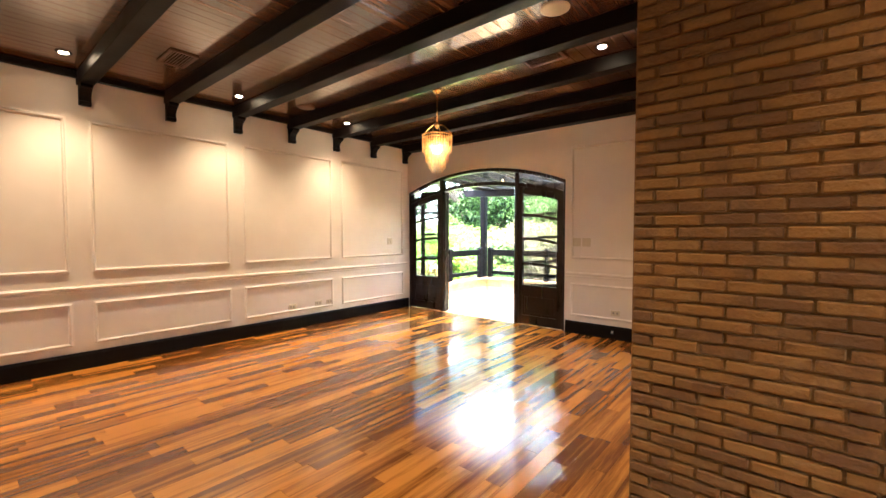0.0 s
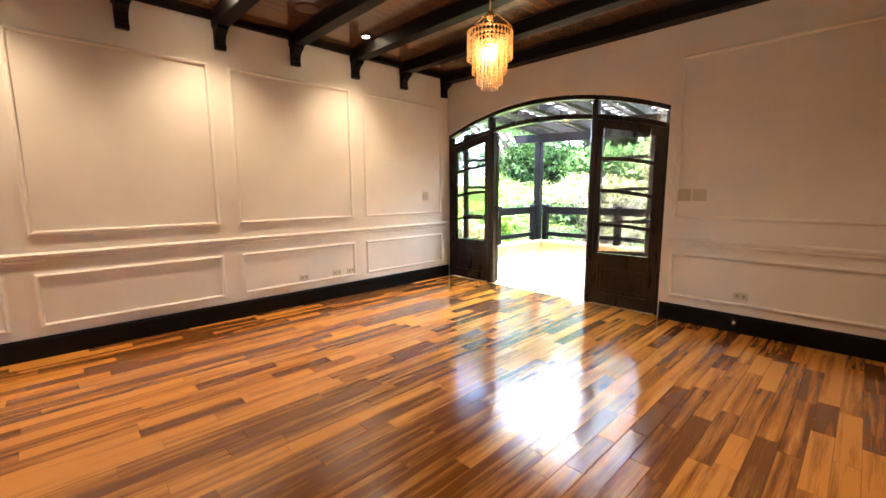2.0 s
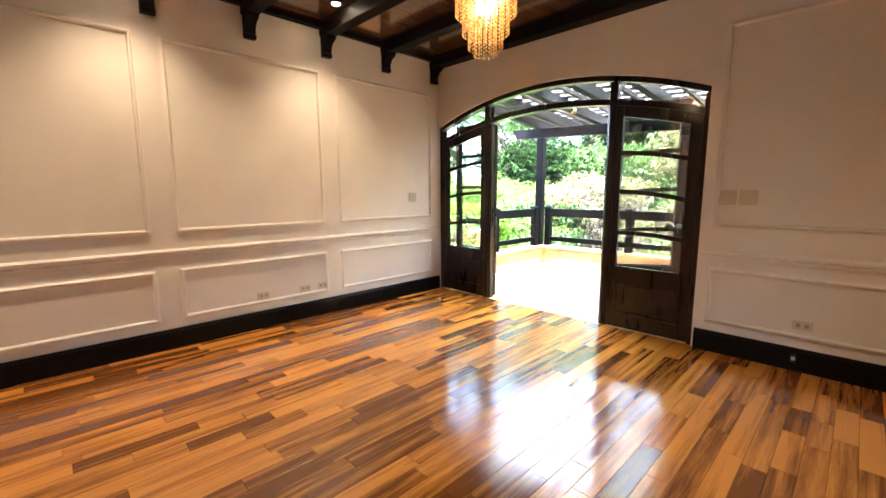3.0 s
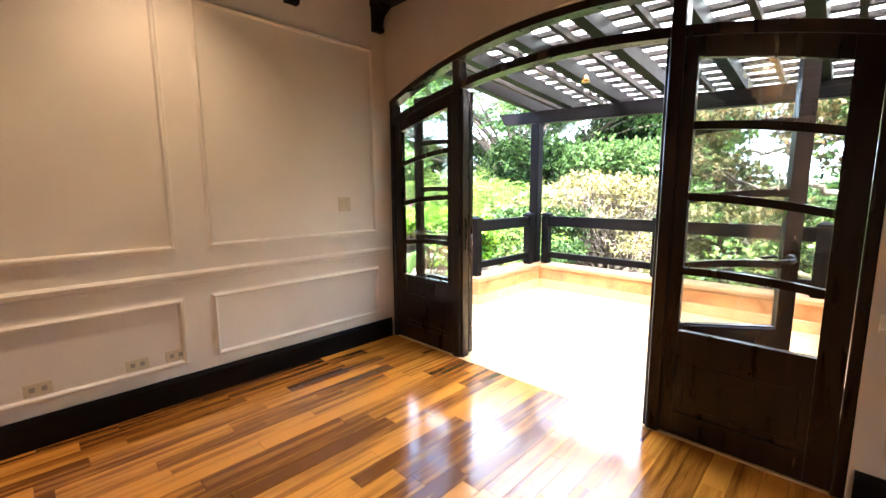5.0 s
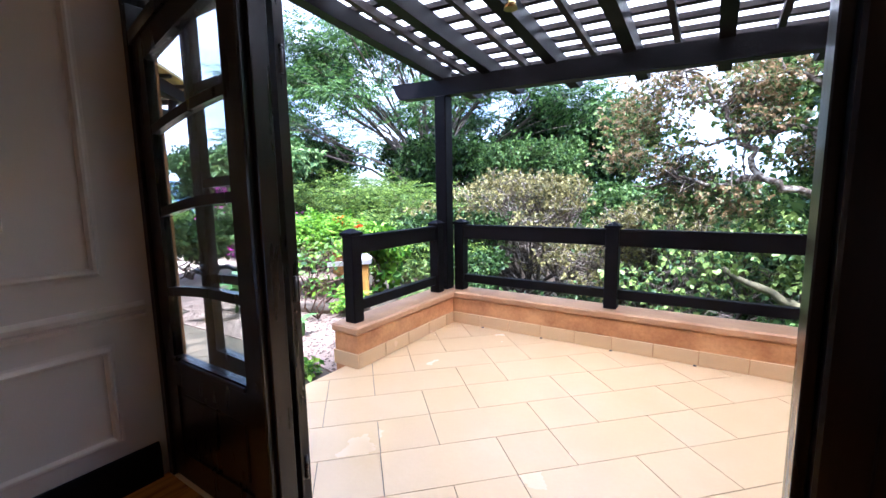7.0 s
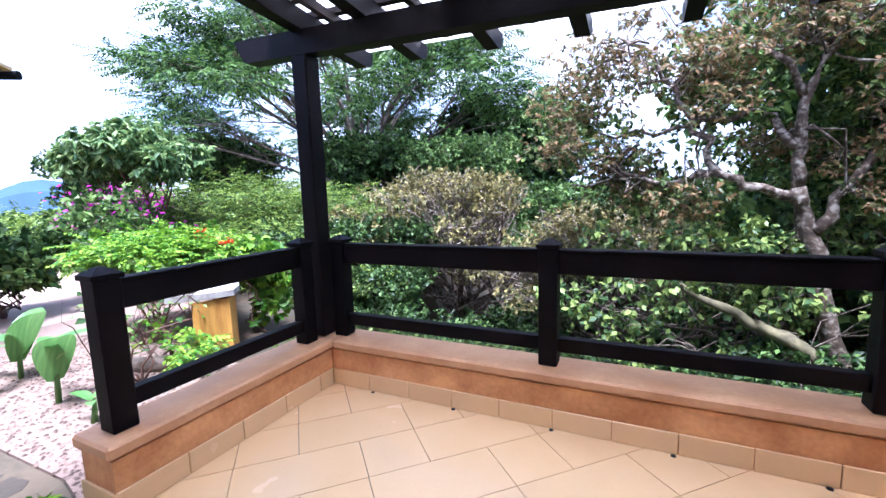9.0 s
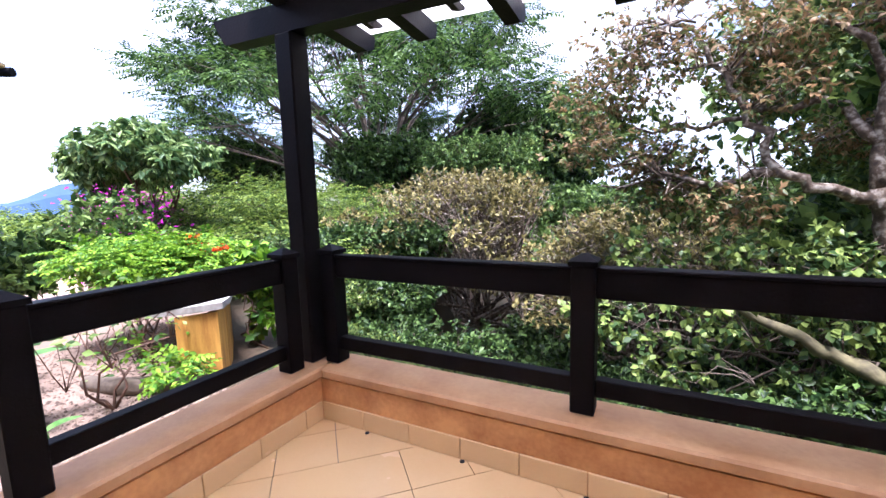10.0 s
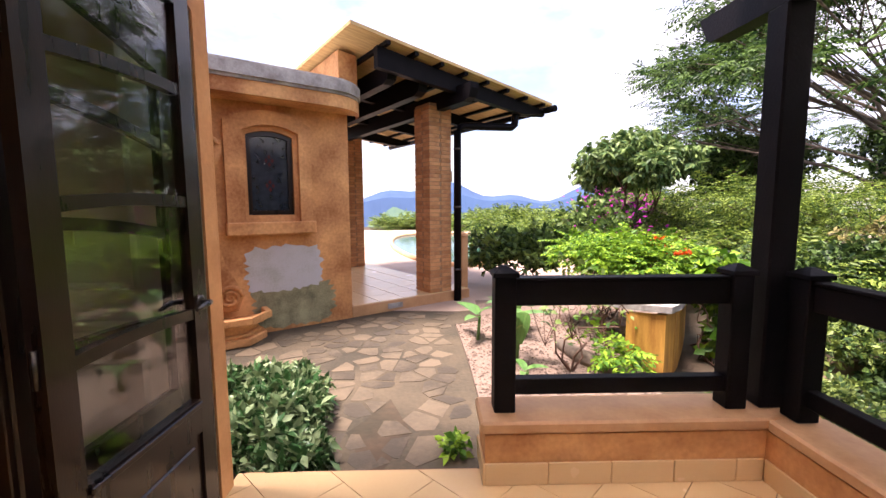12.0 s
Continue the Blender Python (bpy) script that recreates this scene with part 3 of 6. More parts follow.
# skirting tiles
SK = mesh_of("skirting_tile", box(B(), (0, 0, 0), (0.316, 0.012, 0.118), 0.003), TILE)
SKY = mesh_of("skirting_tile", box(B(), (0, 0, 0), (0.012, 0.316, 0.118), 0.003), TILE)
x = TX0 + 0.013
while x < TX1 - 0.3:
    part("skirting_tile", SK, TILE, pf).location = (x - TX0, -0.0125, 0.0)
    x += 0.32
y = 7.0
while y < TY1 - 0.02:
    ob = part("skirting_tile", SKY, TILE, pl)
    ob.location = (0.2505, y - 7.0, 0.0)
    if y + 0.316 > TY1 - 0.012:
        ob.scale = (1, (TY1 - 0.014 - y) / 0.316, 1)
    ob = part("skirting_tile", SKY, TILE, pr)
    ob.location = (-0.0125, y - 5.73, 0.0)
    if y + 0.316 > TY1 - 0.012:
        ob.scale = (1, (TY1 - 0.014 - y) / 0.316, 1)
    y += 0.32
SKE = mesh_of("skirting_tile", box(B(), (0, 0, 0), (0.274, 0.012, 0.118), 0.003), TILE)
part("skirting_tile", SKE, TILE, pl).location = (-0.012, -0.0125, 0.0)
DROP = mesh_of("drain_hole", tube(B(), [(0, 0, 0.0), (0, 0, 0.004)], 0.013, 12), BLACK)
for i in range(6):
    x = -5.31 + 0.62 * i
    if x < TX1:
        tagged(part("drain_hole", DROP, BLACK, pf, "small black drain hole"),).location = (x - TX0, -0.028, 0.0005)


# railing
def railing_post(x, y, z, parent):
    p = part("post", box(B(), (x - 0.055, y - 0.055, z), (x + 0.055, y + 0.055, 1.045), 0.006), RAILWOOD, parent)
    bm = B()
    lo = [bm.verts.new((x + sx * 0.065, y + sy * 0.065, 1.046)) for sx, sy in ((-1, -1), (1, -1), (1, 1), (-1, 1))]
    mi = [bm.verts.new((x + sx * 0.065, y + sy * 0.065, 1.068)) for sx, sy in ((-1, -1), (1, -1), (1, 1), (-1, 1))]
    tp = [bm.verts.new((x + sx * 0.012, y + sy * 0.012, 1.100)) for sx, sy in ((-1, -1), (1, -1), (1, 1), (-1, 1))]
    bm.faces.new(lo)
    bm.faces.new(tp)
    for a, b in ((lo, mi), (mi, tp)):
        for i in range(4):
            bm.faces.new((a[i], a[(i + 1) % 4], b[(i + 1) % 4], b[i]))
    part("post_cap", bm, RAILWOOD, p, "pyramid post cap")


def railing(pts, label):
    t = thing("railing", (0, 0, 0), label, "railing", "terrace railings")
    for x, y in pts:
        railing_post(x, y, 0.3385, t)
    for (ax, ay), (bx, by) in zip(pts, pts[1:]):
        if ay == by:
            for z0, z1, w in ((0.895, 1.022, 0.030), (1.0225, 1.04, 0.042), (0.425, 0.51, 0.030)):
                part("rail", box(B(), (ax + 0.0552, ay - w, z0), (bx - 0.0552, ay + w, z1), 0.004), RAILWOOD, t)
        else:
            for z0, z1, w in ((0.895, 1.022, 0.030), (1.0225, 1.04, 0.042), (0.425, 0.51, 0.030)):
                part("rail", box(B(), (ax - w, ay + 0.0552, z0), (ax + w, by - 0.0552, z1), 0.004), RAILWOOD, t)


railing([(-5.807, 7.11), (-5.807, 8.32)], "short black-brown timber railing beside the garden path")
railing([(-5.656, 8.566), (-4.115, 8.566), (-2.62, 8.566)], "long black-brown timber railing on the parapet")
railing([(-2.355, 5.95), (-2.355, 7.11), (-2.355, 8.32)], "black-brown timber railing on the far parapet")

# ---- pergola ----
def slope(y, x=-5.3):
    """Underside of the roof timbers less 0.1 m: it falls outward and, a little, along the front."""
    return 2.405 + 0.078 * (8.4 - y) - 0.040 * (x + 5.3)


def tilted(bm, x0, x1, y0, y1, lo, hi):
    """A slab between two heights over the sloping roof plane."""
    vs = [bm.verts.new((x, y, slope(y, x) + h)) for x in (x0, x1) for y in (y0, y1) for h in (lo, hi)]
    for q in ((0, 1, 3, 2), (4, 6, 7, 5), (0, 4, 5, 1), (2, 3, 7, 6), (0, 2, 6, 4), (1, 5, 7, 3)):
        bm.faces.new([vs[i] for i in q])
    return bm


def beam_z(x):
    return 2.352 - 0.040 * (x + 5.3)


perg = thing("pergola", (0, 0, 0), "black-brown timber pergola with a lattice and milky roof sheets", "pergola")
for cx in (-5.825, -2.315):
    bm = B()
    box(bm, (cx - 0.068, 8.445, 0.3385), (cx + 0.068, 8.585, beam_z(cx) - 0.004), 0.010)
    part("pillar", bm, RAILWOOD, perg)
bm = B()
prism(bm, [(-6.46, beam_z(-6.46) + 0.165), (-6.44, beam_z(-6.44) + 0.12), (-6.38, beam_z(-6.38) + 0.02), (-6.35, beam_z(-6.35)), (-1.86, beam_z(-1.86)), (-1.83, beam_z(-1.83) + 0.02), (-1.77, beam_z(-1.77) + 0.165)], "y", 8.46, 8.575)
part("front_beam", bm, RAILWOOD, perg)
big = [-5.825, -5.29, -4.655, -4.02, -3.385, -2.75, -2.315]
thin = [-5.62, -4.98, -4.34, -3.705, -3.07, -2.53]


def rafter(x, half, depth, lift, tail):
    bm = B()
    y0, y1 = YO + 0.014, tail
    f = lambda y: slope(y, x) + lift
    prism(bm, [(y0, f(y0)), (y1 - 0.10, f(y1 - 0.1)), (y1 - 0.02, f(y1) + 0.035), (y1, f(y1) + depth * 0.7), (y1, f(y1) + depth), (y0, f(y0) + depth)], "x", x - half, x + half)
    part("rafter", bm, LATTICE if half < 0.03 else RAILWOOD, perg)


for x in big:
    rafter(x, 0.05, 0.135, 0.105, 9.30)
for x in thin:
    rafter(x, 0.022, 0.06, 0.18, 9.16)
y = YO + 0.15
while y < 9.2:
    part("batten", tilted(B(), -6.06, -2.05, y - 0.025, y + 0.025, 0.2405, 0.282), LATTICE, perg)
    y += 0.228
for k in range(5):
    a = -6.08 + 0.81 * k
    part("roof_sheet", tilted(B(), a, a + 0.802, YO + 0.02, 9.34, 0.2845, 0.29), SHEET, perg, "milky translucent roof sheet")
bm = B()
tube(bm, [(-4.55, 7.35, slope(7.35) + 0.10), (-4.55, 7.35, slope(7.35) + 0.03)], [0.02, 0.045], 16)
part("lamp", bm, BRASS, perg, "small brass downlight on a rafter")

# outer skin of the house
bm = B()
box(bm, (XO - 0.001, YS - 0.2, -0.4), (XO - 0.012, YO + 0.012, ZC + 0.5))
prism(bm, [(x, arch(x) + 0.002) for x in xs(DL - 0.001, DR + 0.001)] + [(DR + 0.001, 3.63), (DL - 0.001, 3.63)], "y", YO + 0.0005, YO + 0.012)
box(bm, (XO, YO + 0.0005, -0.4), (DL - 0.002, YO + 0.012, 3.63))
box(bm, (DR + 0.002, YO + 0.0005, -0.4), (2.0, YO + 0.012, 3.63))
structure("wall_outside", bm, STUCCO, "ochre stucco outside wall of the house")

# ---- garden ground ----
GZ = -0.12


def ground_height(x, y):
    """The garden is level beside the house and falls away into a wooded hollow in front of the terrace."""
    d = max(0.0, min(1.0, (y - 8.75) / 3.5)) * max(0.0, min(1.0, (x + 8.6) / 2.2))
    far = max(0.0, min(1.0, (y - 13) / 14.0)) * 2.2
    s = d * d * (3 - 2 * d)
    return GZ - 0.02 - s * (2.3 + far) + 0.03 * noise.noise(Vector((x * 0.7, y * 0.7, 0)))


def ground_sheet():
    xsn = sorted(set([-2500, -1200, -600, -300, -150, -90, -60, -45] + [-36 + 0.8 * i for i in range(70)] + [22, 30, 45, 80, 150, 300, 600, 1200, 2500]))
    ysn = sorted(set([-2500, -1200, -600, -300, -150, -80, -40, -25] + [-16 + 0.8 * i for i in range(75)] + [47, 60, 90, 150, 300, 600, 1200, 2500]))
    drop = lambda x: min(90.0, 0.3 * max(0.0, -36.0 - x))
    verts = [(x, y, -drop(x) + (ground_height(x, y) if abs(x) < 40 and abs(y) < 60 else ground_height(max(-40, min(22, x)), max(-20, min(60, y))))) for y in ysn for x in xsn]
    n = len(xsn)
    faces = [(j * n + i, j * n + i + 1, (j + 1) * n + i + 1, (j + 1) * n + i) for j in range(len(ysn) - 1) for i in range(n - 1)]
    me = bpy.data.meshes.new("ground")
    me.from_pydata(verts, [], faces)
    me.materials.append(material("dark_leaf_litter_soil", (0.080, 0.050, 0.028), (0.022, 0.022, 0.010), 1.2, 0.95, 0.6, fine=14))
    return tagged(new("ground", me), "dark garden soil with leaf litter", "", "", "structure")


ground_sheet()

# ---- vegetation ----
def leaf_mat(name, light, dark, trans=0.30, rough=0.42):
    return material(name, light, dark, 1.2, rough, 0.0, jitter="island", amount=1.0, fine=9, translucent=trans, spec=0.22)


G_BRIGHT = leaf_mat("bright_green_leaf", (0.25, 0.42, 0.032), (0.06, 0.16, 0.014))
G_MID = leaf_mat("mid_green_leaf", (0.20, 0.30, 0.075), (0.040, 0.085, 0.024))
G_VINE = leaf_mat("vine_green_leaf", (0.22, 0.29, 0.068), (0.042, 0.085, 0.024))
G_PALE = leaf_mat("pale_green_leaf", (0.27, 0.37, 0.12), (0.07, 0.14, 0.045))
G_FEATHER = leaf_mat("feathery_green_leaf", (0.22, 0.30, 0.050), (0.040, 0.085, 0.016))
G_DARK = leaf_mat("dark_green_leaf", (0.10, 0.17, 0.042), (0.014, 0.034, 0.010), 0.22)
G_BROWN = leaf_mat("dry_olive_brown_leaf", (0.34, 0.29, 0.10), (0.09, 0.085, 0.034), 0.3)
G_RUST = leaf_mat("rusty_brown_leaf", (0.32, 0.20, 0.095), (0.10, 0.12, 0.04), 0.4)
G_ACACIA = leaf_mat("acacia_leaf", (0.115, 0.20, 0.046), (0.018, 0.046, 0.014), 0.30)
G_SILVER = leaf_mat("silver_striped_leaf", (0.24, 0.32, 0.16), (0.035, 0.10, 0.03), 0.2, 0.3)
PINK = leaf_mat("magenta_bract", (0.80, 0.06, 0.55), (0.50, 0.03, 0.38), 0.45)
ORANGE = leaf_mat("orange_petal", (0.85, 0.12, 0.012), (0.60, 0.06, 0.01), 0.4)
BARK = material("grey_brown_bark", (0.20, 0.155, 0.115), (0.075, 0.055, 0.040), 5, 0.9, 0.6, fine=30)
LICHEN = material("lichen_spotted_bark", (0.42, 0.37, 0.29), (0.050, 0.034, 0.022), 16, 0.9, 0.9, fine=34, c3=(0.12, 0.085, 0.055))
STEM = material("red_brown_stem", (0.15, 0.075, 0.045), (0.07, 0.035, 0.022), 6, 0.8, 0.3)
nrng = np.random.default_rng(7)


def leaves(name, parent, blobs, count, size, mat, droop=0.0, label="", long=1.9, flat=0.5):
    """One mesh of many folded kite leaves spread through ellipsoid blobs (centre, radii, weight)."""
    w = np.array([b[2] for b in blobs], float)
    which = nrng.choice(len(blobs), count, p=w / w.sum())
    c = np.array([b[0] for b in blobs], float)[which]
    r = np.array([b[1] for b in blobs], float)[which]
    d = nrng.normal(size=(count, 3))
    d /= np.linalg.norm(d, axis=1)[:, None]
    rad = nrng.random(count) ** 0.45 * (1 + 0.45 * nrng.random(count) ** 4)
    lump = 1 + 0.42 * np.sin(d[:, 0] * 7 + which) * np.sin(d[:, 1] * 6 + 2 * which) * np.cos(d[:, 2] * 5)
    p = c + d * r * (rad * lump)[:, None]
    axis = nrng.normal(size=(count, 3)) + d * 0.6
    axis[:, 2] = axis[:, 2] * flat - droop
    axis /= np.linalg.norm(axis, axis=1)[:, None]
    up = nrng.normal(size=(count, 3)) * 0.6 + np.array((0, 0, 1.0))
    side = np.cross(axis, up)
    side /= np.linalg.norm(side, axis=1)[:, None] + 1e-9
    nor = np.cross(side, axis)
    s = size * (0.6 + 0.8 * nrng.random(count))[:, None]
    verts = np.empty((count, 4, 3))
    verts[:, 0] = p
    verts[:, 1] = p + axis * s * 0.5 * long / 1.9 + side * s * 0.30 + nor * s * 0.08
    verts[:, 2] = p + axis * s * long / 1.9 - nor * s * 0.10
    verts[:, 3] = p + axis * s * 0.5 * long / 1.9 - side * s * 0.30 + nor * s * 0.08
    k = np.arange(count)[:, None] * 4
    tris = np.concatenate([k + np.array([[0, 1, 2]]), k + np.array([[0, 2, 3]])], 1).reshape(-1, 3)
    me = bpy.data.meshes.new(name)
    me.vertices.add(count * 4)
    me.vertices.foreach_set("co", verts.reshape(-1))
    me.loops.add(len(tris) * 3)
    me.loops.foreach_set("vertex_index", tris.reshape(-1))
    me.polygons.add(len(tris))
    me.polygons.foreach_set("loop_start", np.arange(len(tris)) * 3)
    me.update(calc_edges=True)
    me.materials.append(mat)
    return part(name, me, mat, parent, label)


def sprays(name, parent, blobs, count, per, reach, leaf, mat, kind="pinnate", droop=0.0, label="", shell=0.4, wide=0.26):
    """One mesh of leafy twigs spread through ellipsoid blobs: pinnate sprays lie flat, whorls radiate from a twig's tip."""
    w = np.array([b[2] for b in blobs], float)
    which = nrng.choice(len(blobs), count, p=w / w.sum())
    d = nrng.normal(size=(count, 3))
    d /= np.linalg.norm(d, axis=1)[:, None]
    lump = 1 + 0.30 * np.sin(d[:, 0] * 5 + which) * np.sin(d[:, 1] * 6 + 2 * which)
    p = np.array([b[0] for b in blobs], float)[which] + d * np.array([b[1] for b in blobs], float)[which] * (nrng.random(count) ** shell * lump)[:, None]
    axis = d + nrng.normal(size=(count, 3)) * 0.45
    axis[:, 2] = axis[:, 2] * (0.30 if kind == "pinnate" else 0.7) - droop * 0.4
    axis /= np.linalg.norm(axis, axis=1)[:, None]
    up = np.array((0, 0, 1.0)) + nrng.normal(size=(count, 3)) * (0.22 if kind == "pinnate" else 0.5)
    side = np.cross(axis, up)
    side /= np.linalg.norm(side, axis=1)[:, None] + 1e-9
    up = np.cross(side, axis)
    size = (0.65 + 0.7 * nrng.random(count))[:, None]
    base, along, across = [], [], []
    for k in range(per):
        if kind == "pinnate":
            u = (k // 2 + 0.6) / (per / 2)
            sg = 1 if k % 2 else -1
            base.append(p + axis * reach * u * size - up * (0.14 * reach * u * u))
            run = axis * 0.6 + side * (0.85 * sg) + nrng.normal(size=(count, 3)) * 0.10
            run[:, 2] -= 0.25 + droop
            long = leaf * (1.15 - 0.9 * abs(u - 0.45))
        else:
            f = 2 * math.pi * (k / per) + 2.4 * k
            base.append(p + axis * reach * (0.5 * k / per) * size)
            run = axis * 0.55 + side * math.cos(f) + up * math.sin(f) + nrng.normal(size=(count, 3)) * 0.22
            run[:, 2] -= droop
            long = leaf
        run /= np.linalg.norm(run, axis=1)[:, None]
        cr = np.cross(run, up + 0.25 * nrng.normal(size=(count, 3)))
        cr /= np.linalg.norm(cr, axis=1)[:, None] + 1e-9
        along.append(run * size * long)
        across.append(cr * size * (leaf * wide))
    base, along, across = (np.concatenate(q) for q in (base, along, across))
    n = len(base)
    fold = np.cross(across, along)
    fold *= (0.10 * leaf) / (np.linalg.norm(fold, axis=1)[:, None] + 1e-9)
    verts = np.empty((n, 4, 3))
    verts[:, 0] = base
    verts[:, 1] = base + along * 0.48 + across + fold
    verts[:, 2] = base + along - fold
    verts[:, 3] = base + along * 0.48 - across + fold
    k = np.arange(n)[:, None] * 4
    tris = np.concatenate([k + np.array([[0, 1, 2]]), k + np.array([[0, 2, 3]])], 1).reshape(-1, 3)
    me = bpy.data.meshes.new(name)
    me.vertices.add(n * 4)
    me.vertices.foreach_set("co", verts.reshape(-1))
    me.loops.add(len(tris) * 3)
    me.loops.foreach_set("vertex_index", tris.reshape(-1))
    me.polygons.add(len(tris))
    me.polygons.foreach_set("loop_start", np.arange(len(tris)) * 3)
    me.update(calc_edges=True)
    me.materials.append(mat)
    return part(name, me, mat, parent, label)


def bent(a, b, wob, n=5, rise=0.0):
    a, b = Vector(a), Vector(b)
    pts = []
    for i in range(n + 1):
        u = i / n
        q = a.lerp(b, u) + Vector((nrng.normal(), nrng.normal(), nrng.normal())) * wob * math.sin(math.pi * u)
        q.z += rise * math.sin(math.pi * u)
        pts.append(q)
    return pts


def taper(r0, r1, n):
    return [r0 + (r1 - r0) * i / (n - 1) for i in range(n)]


def branches(bm, start, blobs, r0, wob=0.15, twigs=3, rise=0.0):
    for c, r, _ in blobs:
        path = bent(start, c, wob, 6, rise)
        tube(bm, path, taper(r0, r0 * 0.28, 7), 6)
        for _k in range(twigs):
            d = Vector(nrng.normal(size=3)).normalized()
            tip = Vector(c) + Vector((d.x * r[0], d.y * r[1], abs(d.z) * r[2])) * 0.9
            j = int(nrng.integers(3, 6))
            tube(bm, bent(path[j], tip, wob * 0.5, 4), taper(r0 * 0.4, r0 * 0.10, 5), 5)


def plant(name, at, label, category, blobs, count, size, mat, stems=(), r0=0.02, bark=None, fork=None, droop=0.0, twigs=3, group="", wob=0.12, flat=0.5, extra=(), spray=None):
    t = thing(name, at, label, category, group)
    bm = B()
    fork = fork or (0, 0, 0)
    if stems:
        for s in stems:
            tube(bm, [Vector(q) for q in s[0]], s[1], 8)
    branches(bm, fork, blobs, r0, wob, twigs)
    part("trunk" if category == "tree" else "stem", bm, bark or BARK, t)
    leafy = "crown" if category == "tree" else "foliage"
    if spray:
        kind, per, reach, shell, wide = spray
        sprays(leafy, t, blobs, count, per, reach, size, mat, kind, droop, "", shell, wide)
    else:
        leaves(leafy, t, blobs, count, size, mat, droop, flat=flat)
    for nm, bl, cnt, sz, mt, lab in extra:
        leaves(nm, t, bl, cnt, sz, mt, 0.0, lab)
    return t


def ring_blobs(n, rad, z, size, seed, squash=0.7, jitter=0.25):
    g = np.random.default_rng(seed)
    out = []
    for i in range(n):
        a = 2 * math.pi * i / n + g.uniform(-0.4, 0.4)
        q = rad * math.sqrt(g.uniform(0.1, 1.0))
        s = size * g.uniform(1 - jitter, 1 + jitter)
        out.append(((q * math.cos(a), q * math.sin(a), z + g.uniform(-0.5, 0.5) * size), (s, s, s * squash), s * s))
    return out


# wide umbrella tree far behind the hedge
pads = []
g = np.random.default_rng(21)
for i in range(120):
    a = g.uniform(0, 2 * math.pi)
    q = 9.6 * math.sqrt(g.uniform(0.02, 1))
    z = 10.0 - 0.046 * q * q + g.uniform(-2.4, 0.8)
    s = g.uniform(0.8, 1.7)
    pads.append(((q * math.cos(a), q * math.sin(a), z), (s, s, 0.34), s * s))
t = thing("umbrella_tree", (-16.2, 23.6, ground_height(-16.2, 23.6)), "wide spreading umbrella tree with many bare upright stems", "tree")
bm = B()
mains = []
for i, (c, r, _) in enumerate(pads):
    if i >= 30:
        limb = min(mains, key=lambda m: (m[3] - Vector(c)).length)
        a = limb[2].lerp(limb[3], g.uniform(0, 1))
        b = a.lerp(Vector(c), 0.5) + Vector((0.15 * g.normal(), 0.15 * g.normal(), 0.25))
        tube(bm, [a, b, Vector(c)], [0.030, 0.020, 0.009], 5)
        for _k in range(2):
            tube(bm, [b.lerp(Vector(c), g.uniform(0, 0.8)), Vector(c) + Vector((g.normal() * r[0] * 0.5, g.normal() * r[1] * 0.5, 0.2))], [0.014, 0.006], 4)
        continue
    base = (0.6 * g.normal(), 0.6 * g.normal(), -0.3)
    mid = (c[0] * 0.34 + 0.25 * g.normal(), c[1] * 0.34 + 0.25 * g.normal(), c[2] * 0.60)
    p = [Vector(base), Vector(mid) * 0.5 + Vector((0, 0, 0.2)), Vector(mid), Vector(mid).lerp(Vector(c), 0.55), Vector(c)]
    p[1] += Vector((0.25 * g.normal(), 0.25 * g.normal(), 0))
    mains.append(p)
    tube(bm, p, [0.13, 0.10, 0.070, 0.042, 0.014], 6)
    for _k in range(4):
        tip = Vector(c) + Vector((g.normal() * r[0] * 0.6, g.normal() * r[1] * 0.6, 0.2))
        tube(bm, [p[2].lerp(p[3], g.uniform(0, 1)), p[4].lerp(tip, 0.5), tip], [0.022, 0.016, 0.008], 5)
part("trunk", bm, BARK, t)
sprays("crown", t, pads, 10500, 12, 0.62, 0.18, G_ACACIA, "pinnate", 0.05, "", 0.45, 0.17)

# round-headed small tree beside the path to the pool
blobs = [((0.6 * math.cos(a) * q, 0.78 * math.sin(a) * q, 2.28 + dz), (0.46, 0.5, 0.32), 1) for a, q, dz in ((0, 1, 0), (1, 1, 0.2), (2.1, 0.9, 0.05), (3.1, 1, 0.15), (4.2, 1, 0.0), (5.3, 0.9, 0.3), (0.5, 0.2, 0.5), (2.5, 0.3, 0.42))]
plant("small_tree", (-12.5, 11.0, GZ), "small round-headed tree with drooping pale green leaves", "tree", blobs, 2300, 0.155, G_PALE, r0=0.035, bark=STEM, fork=(0, 0, 0.1), droop=0.75, twigs=2, spray=("whorl", 8, 0.12, 0.35, 0.18))

# magenta bougainvillea hedge
hb = []
for i in range(9):
    hb.append(((-2.9 + 0.72 * i, -0.35 * i + 1.2 + 0.3 * math.sin(i * 2.1), 0.85 + 0.2 * math.sin(i * 1.7)), (0.75, 0.6, 0.72), 1))
plant("bougainvillea", (-14.2, 11.6, GZ), "bougainvillea hedge with magenta flowers", "shrub", hb, 2300, 0.12, G_MID, r0=0.03, fork=(0, 0, 0), spray=("whorl", 7, 0.10, 0.4, 0.26),
      extra=(("flower", [(b[0], (b[1][0] * 1.3, b[1][1] * 1.3, b[1][2] * 1.25), 1) for b in hb[0:8]], 4200, 0.10, PINK, "magenta papery flowers"),))

